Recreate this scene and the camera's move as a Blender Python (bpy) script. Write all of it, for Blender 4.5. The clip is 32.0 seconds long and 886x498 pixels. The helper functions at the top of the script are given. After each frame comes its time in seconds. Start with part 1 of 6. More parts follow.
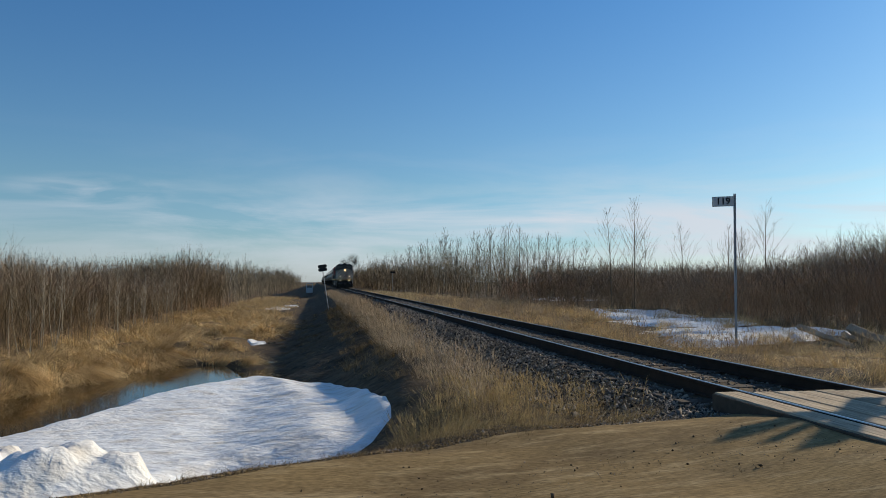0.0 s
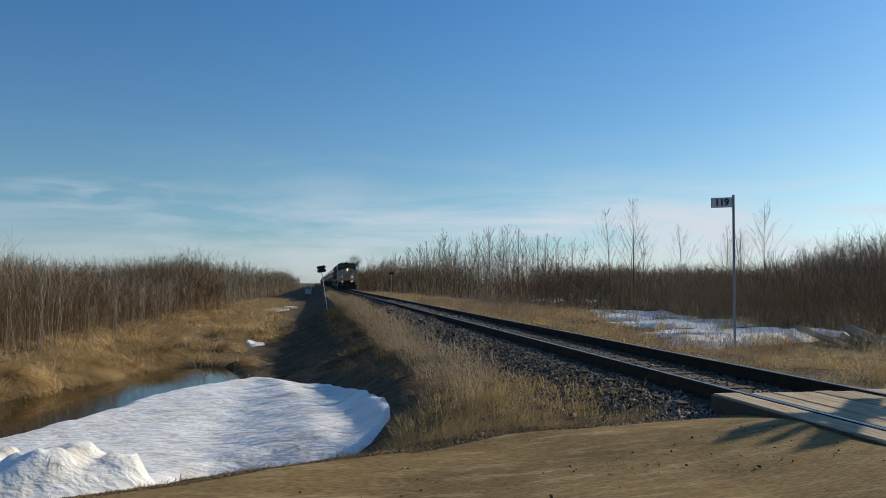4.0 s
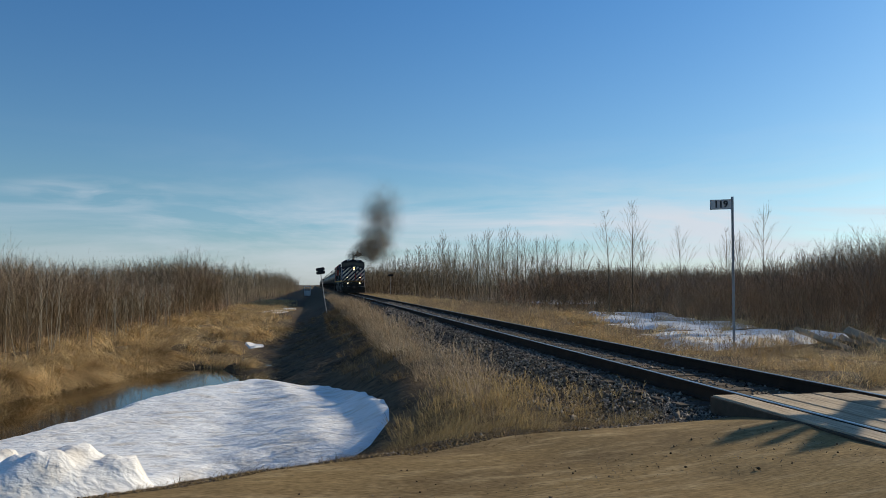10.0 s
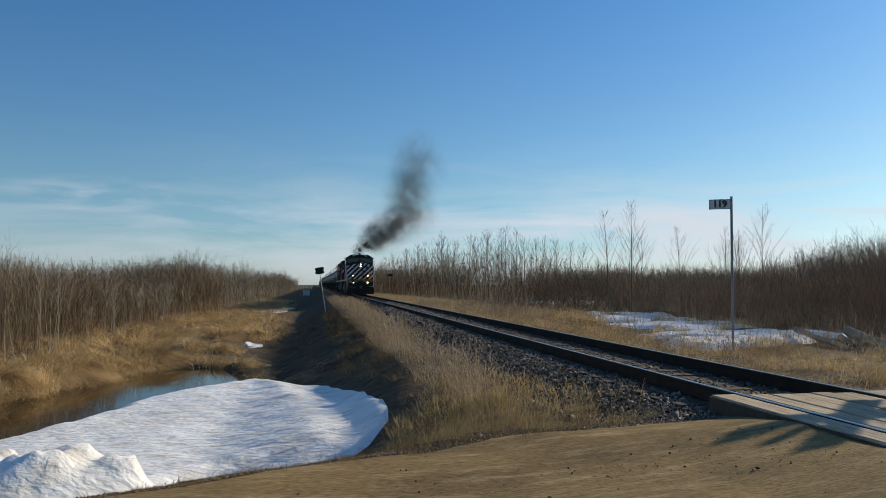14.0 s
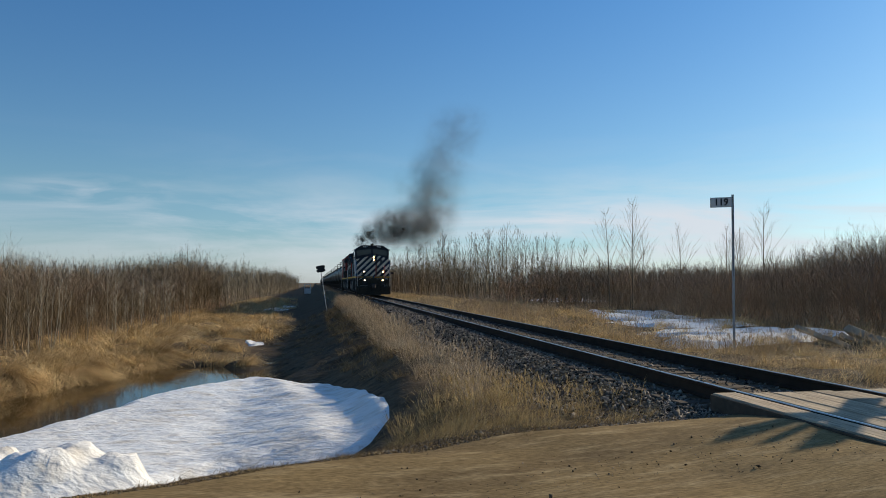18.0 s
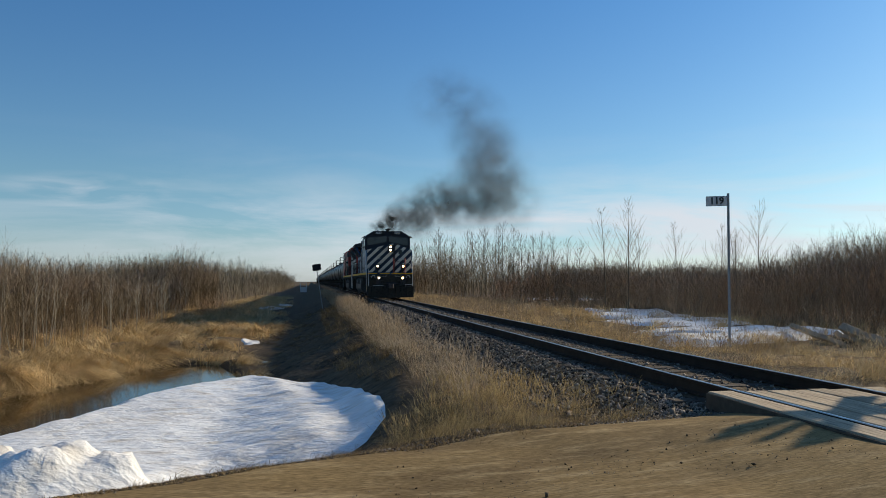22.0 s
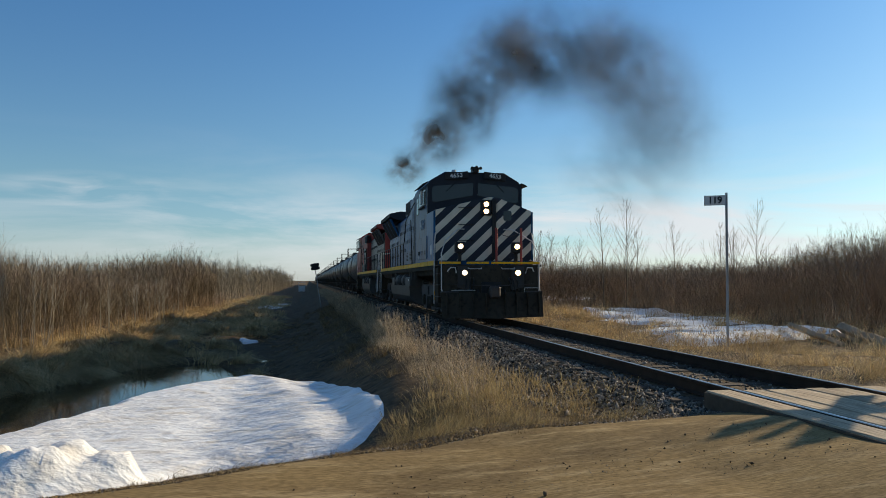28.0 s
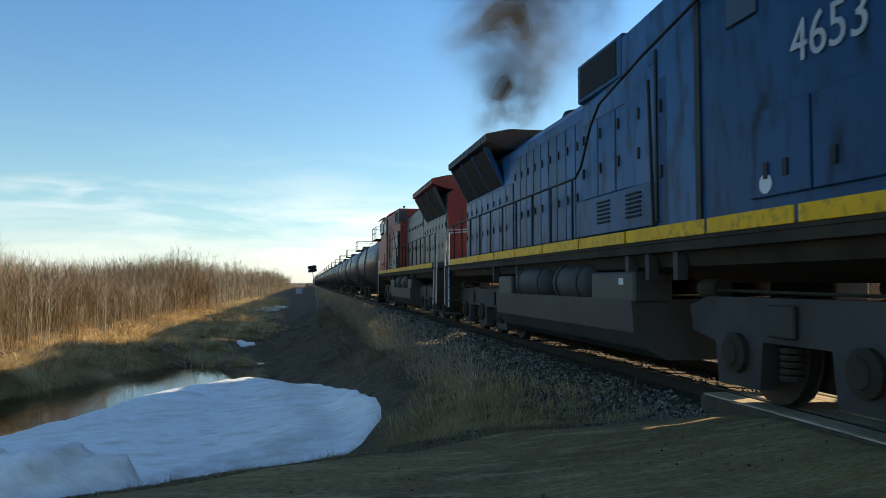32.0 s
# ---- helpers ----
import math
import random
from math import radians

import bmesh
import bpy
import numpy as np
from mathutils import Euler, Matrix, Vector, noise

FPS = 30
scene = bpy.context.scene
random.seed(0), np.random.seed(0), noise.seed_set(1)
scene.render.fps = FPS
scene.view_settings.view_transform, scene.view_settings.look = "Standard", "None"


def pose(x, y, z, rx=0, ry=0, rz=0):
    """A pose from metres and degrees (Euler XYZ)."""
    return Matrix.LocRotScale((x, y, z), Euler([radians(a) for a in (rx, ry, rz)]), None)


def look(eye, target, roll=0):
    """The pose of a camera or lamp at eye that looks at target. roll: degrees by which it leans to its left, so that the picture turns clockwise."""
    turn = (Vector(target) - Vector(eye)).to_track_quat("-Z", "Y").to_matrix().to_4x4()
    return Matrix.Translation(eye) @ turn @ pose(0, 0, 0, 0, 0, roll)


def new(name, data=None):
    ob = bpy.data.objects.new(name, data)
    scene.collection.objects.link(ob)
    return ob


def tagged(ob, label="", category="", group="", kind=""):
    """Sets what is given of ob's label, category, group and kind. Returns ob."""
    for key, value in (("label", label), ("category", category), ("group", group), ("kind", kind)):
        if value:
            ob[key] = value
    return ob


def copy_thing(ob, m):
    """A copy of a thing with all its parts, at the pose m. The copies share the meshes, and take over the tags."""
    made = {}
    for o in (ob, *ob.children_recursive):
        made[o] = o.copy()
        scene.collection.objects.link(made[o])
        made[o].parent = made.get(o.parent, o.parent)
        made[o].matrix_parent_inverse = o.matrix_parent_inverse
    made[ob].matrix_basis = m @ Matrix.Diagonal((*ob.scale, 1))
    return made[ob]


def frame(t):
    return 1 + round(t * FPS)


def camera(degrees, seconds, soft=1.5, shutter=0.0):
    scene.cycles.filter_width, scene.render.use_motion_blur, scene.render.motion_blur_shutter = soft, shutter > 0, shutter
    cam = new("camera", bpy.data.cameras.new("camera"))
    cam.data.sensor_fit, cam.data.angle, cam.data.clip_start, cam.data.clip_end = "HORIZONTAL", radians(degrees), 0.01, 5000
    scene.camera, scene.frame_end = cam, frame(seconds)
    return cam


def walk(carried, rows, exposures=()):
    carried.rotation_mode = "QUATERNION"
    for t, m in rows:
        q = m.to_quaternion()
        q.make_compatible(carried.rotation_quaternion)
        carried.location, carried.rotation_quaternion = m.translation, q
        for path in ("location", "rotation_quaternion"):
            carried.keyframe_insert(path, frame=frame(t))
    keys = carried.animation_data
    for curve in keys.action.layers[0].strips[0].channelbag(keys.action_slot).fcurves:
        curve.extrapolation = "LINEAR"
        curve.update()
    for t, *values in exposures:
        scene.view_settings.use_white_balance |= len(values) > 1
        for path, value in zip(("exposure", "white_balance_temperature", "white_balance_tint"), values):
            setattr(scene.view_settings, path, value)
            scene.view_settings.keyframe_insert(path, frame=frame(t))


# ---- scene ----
# One plan: the track runs along +Y at x = TX, z = 0 is the top of the rails, the camera stands over the road at x = y = 0.
TX = 5.484
EYE = (0.0, 0.0, 1.223)
cam = camera(60.66, 32.0, soft=0.8, shutter=0.15)
LOOK = [  # seconds, degrees to the right of the track, degrees up
    (0, 9.460, 2.487), (0.5, 9.519, 2.502), (1, 9.575, 2.522), (1.5, 9.601, 2.511), (2, 9.628, 2.516),
    (2.5, 9.636, 2.548), (3, 9.650, 2.558), (3.5, 9.605, 2.569), (5.5, 9.468, 2.553), (6, 9.499, 2.566),
    (6.5, 9.476, 2.581), (7, 9.439, 2.626), (7.5, 9.468, 2.671), (8, 9.514, 2.691), (8.5, 9.534, 2.717),
    (9, 9.544, 2.697), (9.5, 9.573, 2.692), (10, 9.608, 2.709), (10.5, 9.636, 2.740), (11, 9.636, 2.740),
    (11.5, 9.668, 2.696), (12, 9.716, 2.641), (12.5, 9.753, 2.630), (13, 9.757, 2.644), (13.5, 9.718, 2.669),
    (14, 9.676, 2.691), (14.5, 9.620, 2.684), (16.5, 9.514, 2.545), (17, 9.576, 2.540), (17.5, 9.596, 2.545),
    (18, 9.594, 2.550), (18.5, 9.601, 2.544), (19, 9.639, 2.540), (19.5, 9.653, 2.561), (20, 9.686, 2.564),
    (20.5, 9.711, 2.537), (21, 9.753, 2.487), (21.5, 9.827, 2.456), (22, 9.891, 2.443), (22.5, 9.956, 2.441),
    (23, 10.004, 2.433), (23.5, 10.021, 2.429), (24, 10.054, 2.428), (24.5, 10.075, 2.421), (25, 10.079, 2.413),
    (25.5, 10.079, 2.405), (27.5, 10.000, 2.413), (28, 10.011, 2.388), (28.5, 10.057, 2.364), (29, 10.119, 2.370),
    (29.5, 10.151, 2.409), (30, 10.121, 2.421), (30.5, 10.110, 2.431), (31, 10.149, 2.473), (31.5, 10.197, 2.524),
    (32, 10.211, 2.554),
]


def gaze(yaw, up):
    a, b = radians(yaw), radians(up)
    return look(EYE, (EYE[0] + 50 * math.sin(a) * math.cos(b), EYE[1] + 50 * math.cos(a) * math.cos(b), EYE[2] + 50 * math.sin(b)))


walk(cam, [(t, gaze(yaw, up)) for t, yaw, up in LOOK],
     exposures=[(0, 0.0, 6500, 10), (14, 0.04, 6550, 10), (23, 0.1, 6650, 10), (28.0, 0.2, 6950, 10), (29.5, 0.4, 7250, 10), (30.5, 0.58, 7500, 10), (31.0, 0.74, 7700, 10), (31.5, 0.88, 7800, 10), (32, 0.95, 7850, 10)])

# ---- sky and sun ----
SUN_AZ, SUN_EL = radians(25.0), radians(21.2)   # from +X towards +Y, above the horizon
SUN_WAY = Vector((math.cos(SUN_AZ) * math.cos(SUN_EL), math.sin(SUN_AZ) * math.cos(SUN_EL), math.sin(SUN_EL)))
world = bpy.data.worlds.new("sky")
scene.world = world
world.use_nodes = True
wn, wl = world.node_tree.nodes, world.node_tree.links
wn.clear()
w_out, w_bg = wn.new("ShaderNodeOutputWorld"), wn.new("ShaderNodeBackground")
w_sky = wn.new("ShaderNodeTexSky")
w_sky.sky_type, w_sky.sun_disc = "NISHITA", False
w_sky.sun_elevation, w_sky.sun_rotation = SUN_EL, radians(90) - SUN_AZ
w_sky.air_density, w_sky.dust_density, w_sky.ozone_density, w_sky.altitude = 1.0, 0.5, 3.0, 300
w_tc, w_map = wn.new("ShaderNodeTexCoord"), wn.new("ShaderNodeMapping")
w_map.inputs["Scale"].default_value = (1.0, 1.0, 7.0)
w_map.inputs["Rotation"].default_value = (radians(3), radians(-2), radians(20))
w_map.inputs["Location"].default_value = (2.3, 0.7, 0.4)
w_n = wn.new("ShaderNodeTexNoise")
w_n.inputs["Scale"].default_value, w_n.inputs["Detail"].default_value, w_n.inputs["Roughness"].default_value = 2.6, 7.0, 0.58
w_n.inputs["Distortion"].default_value = 0.5
w_ramp = wn.new("ShaderNodeValToRGB")
w_ramp.color_ramp.elements[0].position, w_ramp.color_ramp.elements[1].position = 0.42, 0.62
w_sep = wn.new("ShaderNodeSeparateXYZ")
w_band = wn.new("ShaderNodeValToRGB")   # thin cirrus lies low, over the horizon
for i, (pos, v) in enumerate(((0.0, 0.70), (0.085, 0.9), (0.105, 0.45), (0.14, 0.16), (0.20, 0.0))):
    e = w_band.color_ramp.elements[i] if i < 2 else w_band.color_ramp.elements.new(pos)
    e.position, e.color = pos, (v, v, v, 1)
w_mul, w_mix = wn.new("ShaderNodeMath"), wn.new("ShaderNodeMixRGB")
w_mul.operation = "MULTIPLY"
w_mix.inputs["Color2"].default_value = (7.0, 7.4, 8.1, 1)
wl.new(w_tc.outputs["Generated"], w_map.inputs["Vector"])
wl.new(w_map.outputs["Vector"], w_n.inputs["Vector"])
wl.new(w_n.outputs["Fac"], w_ramp.inputs["Fac"])
wl.new(w_tc.outputs["Generated"], w_sep.inputs["Vector"])
wl.new(w_sep.outputs["Z"], w_band.inputs["Fac"])
wl.new(w_ramp.outputs["Color"], w_mul.inputs[0])
wl.new(w_band.outputs["Color"], w_mul.inputs[1])
w_side, w_mul2 = wn.new("ShaderNodeMapRange"), wn.new("ShaderNodeMath")   # more cloud towards the sun's side
w_side.inputs["From Min"].default_value, w_side.inputs["From Max"].default_value, w_side.inputs["To Min"].default_value = -0.45, 0.35, 0.25
w_mul2.operation = "MULTIPLY"
wl.new(w_sep.outputs["X"], w_side.inputs["Value"])
wl.new(w_mul.outputs["Value"], w_mul2.inputs[0])
wl.new(w_side.outputs["Result"], w_mul2.inputs[1])
w_wv, w_wd, w_wm, w_wr, w_wa = (wn.new("ShaderNodeVectorMath"), wn.new("ShaderNodeVectorMath"), wn.new("ShaderNodeMath"), wn.new("ShaderNodeMapRange"), wn.new("ShaderNodeMath"))
w_wv.operation, w_wd.operation, w_wm.operation, w_wa.operation = "MULTIPLY", "DISTANCE", "MULTIPLY", "ADD"   # a wisp higher up
w_wv.inputs[1].default_value, w_wd.inputs[1].default_value = (1, 1, 5), (-0.262, 0.959, 0.545)
w_wr.inputs["From Min"].default_value, w_wr.inputs["From Max"].default_value, w_wr.inputs["To Max"].default_value = 0.12, 0.0, 0.55
w_wn, w_wt = wn.new("ShaderNodeTexNoise"), wn.new("ShaderNodeMapRange")
w_wn.inputs["Scale"].default_value, w_wn.inputs["Detail"].default_value, w_wn.inputs["Distortion"].default_value = 9.0, 5.0, 0.8
w_wt.inputs["From Min"].default_value, w_wt.inputs["From Max"].default_value = 0.46, 0.70
wl.new(w_tc.outputs["Generated"], w_wv.inputs[0])
wl.new(w_wv.outputs["Vector"], w_wd.inputs[0])
wl.new(w_wv.outputs["Vector"], w_wn.inputs["Vector"])
wl.new(w_wd.outputs["Value"], w_wr.inputs["Value"])
wl.new(w_wn.outputs["Fac"], w_wt.inputs["Value"])
wl.new(w_wr.outputs["Result"], w_wm.inputs[0])
wl.new(w_wt.outputs["Result"], w_wm.inputs[1])
wl.new(w_wm.outputs["Value"], w_wa.inputs[0])
wl.new(w_mul2.outputs["Value"], w_wa.inputs[1])
wl.new(w_wa.outputs["Value"], w_mix.inputs["Fac"])
w_tint = wn.new("ShaderNodeMixRGB")
w_tint.blend_type = "MULTIPLY"
w_tint.inputs["Fac"].default_value = 1.0
w_deep = wn.new("ShaderNodeValToRGB")   # the blue deepens with height
w_deep.color_ramp.elements[0].position, w_deep.color_ramp.elements[0].color = 0.0, (0.74, 0.92, 1.20, 1)
w_low = w_deep.color_ramp.elements.new(0.12)
w_low.color = (0.74, 0.97, 1.05, 1)
w_top = w_deep.color_ramp.elements.new(0.80)   # warmer tint above the view, added to take blue out of the shade
w_top.color = (0.98, 0.86, 0.72, 1)
w_deep.color_ramp.elements[2].position, w_deep.color_ramp.elements[2].color = 0.42, (0.47, 0.93, 1.27, 1)
wl.new(w_sep.outputs["Z"], w_deep.inputs["Fac"])
wl.new(w_deep.outputs["Color"], w_tint.inputs["Color2"])
wl.new(w_sky.outputs["Color"], w_tint.inputs["Color1"])
wl.new(w_tint.outputs["Color"], w_mix.inputs["Color1"])
wl.new(w_mix.outputs["Color"], w_bg.inputs["Color"])
w_bg.inputs["Strength"].default_value = 0.095
wl.new(w_bg.outputs["Background"], w_out.inputs["Surface"])

sun = new("sun", bpy.data.lights.new("sun", "SUN"))
sun.data.energy, sun.data.angle, sun.data.color = 5.0, radians(0.53), (1.0, 0.86, 0.65)
sun.matrix_world = look(SUN_WAY * 100, (0, 0, 0))


# ---- materials ----
def material(name, colour, rough=0.8, metal=0.0, second=None, scale=3.0, bump=0.0, bump_scale=40.0, island=0.0, spread=0.5,
             coords="Object", stretch=(1, 1, 1), third=None, fine=None, random_by="island", translucent=0.0, glow=0.0, spec=0.15):
    """A surface with two scales of variation: large stains towards the second colour and a fine grain with relief."""
    m = bpy.data.materials.new(name)
    m.use_nodes = True
    n, l = m.node_tree.nodes, m.node_tree.links
    b = n["Principled BSDF"]
    b.inputs["Roughness"].default_value, b.inputs["Metallic"].default_value = rough, metal
    b.inputs["Specular IOR Level"].default_value = spec
    c = n.new("ShaderNodeRGB")
    c.outputs[0].default_value = (*colour, 1)
    out = c.outputs[0]
    tc, mp = n.new("ShaderNodeTexCoord"), n.new("ShaderNodeMapping")
    mp.inputs["Scale"].default_value = stretch
    l.new(tc.outputs[coords], mp.inputs["Vector"])

    def noisy(sc, detail=5.0):
        t = n.new("ShaderNodeTexNoise")
        t.inputs["Scale"].default_value, t.inputs["Detail"].default_value = sc, detail
        l.new(mp.outputs["Vector"], t.inputs["Vector"])
        return t.outputs["Fac"]

    def blend(fac, a, colour2):
        x = n.new("ShaderNodeMixRGB")
        l.new(fac, x.inputs["Fac"])
        l.new(a, x.inputs["Color1"])
        x.inputs["Color2"].default_value = (*colour2, 1)
        return x.outputs["Color"]

    def ramp(fac, lo, hi):
        r = n.new("ShaderNodeMapRange")
        r.inputs["From Min"].default_value, r.inputs["From Max"].default_value = lo, hi
        l.new(fac, r.inputs["Value"])
        return r.outputs["Result"]

    if second:
        out = blend(ramp(noisy(scale), 0.5 - spread / 2.5, 0.5 + spread / 2.5), out, second)
    if third:
        out = blend(ramp(noisy(scale * 5.3, 6), 0.50, 0.72), out, third)
    if island:
        g = n.new("ShaderNodeNewGeometry") if random_by == "island" else n.new("ShaderNodeObjectInfo")
        h = n.new("ShaderNodeHueSaturation")
        r = n.new("ShaderNodeMapRange")
        r.inputs["To Min"].default_value, r.inputs["To Max"].default_value = 1 - island, 1 + island
        l.new(g.outputs["Random Per Island" if random_by == "island" else "Random"], r.inputs["Value"])
        l.new(r.outputs["Result"], h.inputs["Value"])
        l.new(out, h.inputs["Color"])
        out = h.outputs["Color"]
    if fine:
        f = n.new("ShaderNodeHueSaturation")
        l.new(ramp(noisy(bump_scale * 0.7, 3), 0.3, 0.7), f.inputs["Value"])
        r = n.new("ShaderNodeMapRange")
        r.inputs["To Min"].default_value, r.inputs["To Max"].default_value = 1 - fine, 1 + fine
        l.new(noisy(bump_scale * 0.7, 3), r.inputs["Value"])
        l.new(r.outputs["Result"], f.inputs["Value"])
        l.new(out, f.inputs["Color"])
        out = f.outputs["Color"]
    l.new(out, b.inputs["Base Color"])
    if bump:
        k = n.new("ShaderNodeBump")
        k.inputs["Strength"].default_value, k.inputs["Distance"].default_value = min(1.0, bump * 20), bump
        l.new(noisy(bump_scale, 6), k.inputs["Height"])
        l.new(k.outputs["Normal"], b.inputs["Normal"])
    if glow:
        b.inputs["Emission Color"].default_value, b.inputs["Emission Strength"].default_value = (*colour, 1), glow
    if translucent:
        tr, mx = n.new("ShaderNodeBsdfTranslucent"), n.new("ShaderNodeMixShader")
        mx.inputs["Fac"].default_value = translucent
        l.new(out, tr.inputs["Color"])
        l.new(b.outputs["BSDF"], mx.inputs[1])
        l.new(tr.outputs["BSDF"], mx.inputs[2])
        l.new(mx.outputs["Shader"], n["Material Output"].inputs["Surface"])
    return m


M_GROUND = material("dead_turf", (0.085, 0.060, 0.036), 0.95, second=(0.135, 0.096, 0.054), third=(0.040, 0.029, 0.018), scale=0.5, bump=0.05, bump_scale=9, fine=0.6)
M_ROAD = material("packed_dirt", (0.285, 0.200, 0.092), 0.95, second=(0.175, 0.122, 0.062), third=(0.355, 0.265, 0.14), scale=0.9, bump=0.014, bump_scale=48, fine=0.8, spec=0.05, stretch=(0.42, 1.5, 1))
M_SNOW = material("old_snow", (0.87, 0.905, 0.92), 0.5, second=(0.82, 0.81, 0.78), third=(0.66, 0.62, 0.55), scale=0.45, bump=0.04, bump_scale=9, fine=0.2, stretch=(0.7, 1.3, 1))
M_BALLAST = material("ballast_bed", (0.07, 0.064, 0.057), 0.95, second=(0.04, 0.036, 0.032), scale=1.5, bump=0.03, bump_scale=18, fine=0.4)
M_STONE = material("crushed_stone", (0.205, 0.180, 0.148), 0.8, second=(0.10, 0.087, 0.070), scale=2.0, island=0.95, spec=0.2)
M_RAIL = material("rusty_rail", (0.060, 0.038, 0.026), 0.85, second=(0.038, 0.026, 0.019), scale=4, bump=0.002, bump_scale=80, spec=0.08)
M_RAILTOP = material("polished_steel", (0.62, 0.59, 0.55), 0.32, metal=1.0, second=(0.45, 0.43, 0.40), scale=6)
M_TIE = material("creosoted_wood", (0.065, 0.049, 0.036), 0.9, second=(0.10, 0.080, 0.060), scale=3, bump=0.006, bump_scale=30, stretch=(0.3, 3, 3))
M_PLANK = material("weathered_plank", (0.50, 0.405, 0.28), 0.9, second=(0.36, 0.285, 0.195), third=(0.20, 0.155, 0.105), scale=1.4, bump=0.01, bump_scale=24, stretch=(5, 0.35, 5), island=0.2, random_by="object", fine=0.45)
M_BARK = material("grey_bark", (0.17, 0.138, 0.092), 0.9, second=(0.25, 0.21, 0.15), scale=2.0, island=0.6)
M_PALEBARK = material("pale_bark", (0.44, 0.40, 0.31), 0.85, second=(0.27, 0.24, 0.18), scale=3.0, island=0.3)
M_TWIG = material("brown_twigs", (0.155, 0.108, 0.064), 0.9, second=(0.165, 0.130, 0.078), scale=0.12, island=0.65)
M_REDTWIG = material("red_twigs", (0.38, 0.235, 0.14), 0.9, second=(0.29, 0.215, 0.13), scale=0.10, island=0.7)
M_BROWNTOP = material("brown_twig_tops", (0.21, 0.150, 0.105), 0.9, second=(0.26, 0.195, 0.13), scale=0.12, island=0.6)
M_GOLD = material("golden_dead_grass", (0.78, 0.60, 0.325), 0.75, second=(0.32, 0.215, 0.095), scale=1.1, island=0.45, translucent=0.2)
M_PALEGRASS = material("pale_dead_grass", (0.46, 0.36, 0.24), 0.75, second=(0.27, 0.20, 0.12), scale=0.8, island=0.5, translucent=0.2)
M_DULLGRASS = material("dull_dead_grass", (0.29, 0.205, 0.105), 0.85, second=(0.16, 0.112, 0.056), scale=1.2, island=0.55, translucent=0.2)
M_STRAW = material("straw_grass", (0.50, 0.375, 0.185), 0.8, second=(0.34, 0.245, 0.11), scale=1.0, island=0.55, translucent=0.2)
M_GALV = material("galvanised_steel", (0.42, 0.43, 0.44), 0.5, metal=0.6, second=(0.32, 0.33, 0.34), scale=8, spec=0.45)
M_SIGNWHITE = material("sign_white", (0.62, 0.62, 0.60), 0.5, second=(0.52, 0.52, 0.50), scale=5)
M_BLACK = material("black_paint", (0.02, 0.02, 0.022), 0.5, second=(0.035, 0.033, 0.03), scale=2)
M_DARKCLOD = material("dark_clod", (0.075, 0.055, 0.036), 0.95, second=(0.16, 0.12, 0.075), scale=3, island=0.6)
M_LOG = material("old_log", (0.42, 0.345, 0.245), 0.9, second=(0.24, 0.19, 0.13), scale=2, bump=0.01, bump_scale=20, stretch=(1, 1, 1))

M_NAVY = material("dark_navy_paint", (0.010, 0.012, 0.017), 0.5, second=(0.018, 0.020, 0.026), scale=0.8, spec=0.25)
M_BLUE = material("faded_blue_paint", (0.006, 0.060, 0.146), 0.38, second=(0.010, 0.096, 0.216), third=(0.003, 0.018, 0.044), spec=0.14, scale=0.9, bump=0.006, bump_scale=3.5, stretch=(1, 1, 0.35), island=0.3, random_by="object")
M_REDPAINT = material("red_paint", (0.36, 0.045, 0.025), 0.5, second=(0.27, 0.035, 0.025), third=(0.15, 0.03, 0.025), scale=0.8, stretch=(1, 1, 0.4), spec=0.45)
M_BLACKHOOD = material("dusty_black_paint", (0.045, 0.048, 0.052), 0.42, second=(0.08, 0.08, 0.08), third=(0.04, 0.04, 0.04), scale=0.7, stretch=(1, 1, 0.35), spec=0.45)
M_YELLOW = material("yellow_reflector", (0.92, 0.46, 0.015), 0.5, second=(0.76, 0.38, 0.02), third=(0.45, 0.24, 0.03), scale=2.0)
M_FRAME = material("grimy_underframe", (0.030, 0.024, 0.017), 0.8, second=(0.062, 0.047, 0.032), scale=1.5, spec=0.15, bump=0.004, bump_scale=20)
M_TRUCK = material("grey_truck_paint", (0.062, 0.058, 0.054), 0.65, second=(0.034, 0.030, 0.027), spec=0.3, scale=1.6, bump=0.004, bump_scale=18)
M_TANKGREY = material("grey_tank_paint", (0.075, 0.069, 0.063), 0.5, second=(0.045, 0.040, 0.035), scale=1.2, stretch=(1, 1, 0.4), spec=0.3)
M_WHITERAIL = material("white_handrail", (0.62, 0.60, 0.56), 0.55, second=(0.42, 0.40, 0.37), scale=6)
M_WHITE = material("white_lettering", (0.72, 0.72, 0.69), 0.55, second=(0.6, 0.6, 0.57), scale=5)
M_FADED = material("faded_lettering", (0.50, 0.52, 0.52), 0.6, second=(0.34, 0.37, 0.39), scale=6)
M_GLASS = material("cab_glass", (0.02, 0.024, 0.03), 0.06, second=(0.03, 0.034, 0.04), scale=1, spec=0.45)
M_LAMP = material("lit_headlamp", (1.0, 0.66, 0.30), 0.2, glow=8.0)
M_DIMLAMP = material("lit_ditch_lamp", (1.0, 0.84, 0.58), 0.2, glow=2.2)
M_PILOT = material("dusty_pilot_paint", (0.030, 0.025, 0.018), 0.8, second=(0.050, 0.041, 0.029), third=(0.018, 0.016, 0.012), scale=1.3, spec=0.15, bump=0.004, bump_scale=15)
M_TANKCAR = material("black_tank_paint", (0.034, 0.036, 0.04), 0.38, second=(0.055, 0.055, 0.055), third=(0.025, 0.025, 0.025), scale=0.8, bump=0.003, bump_scale=3, spec=0.45)
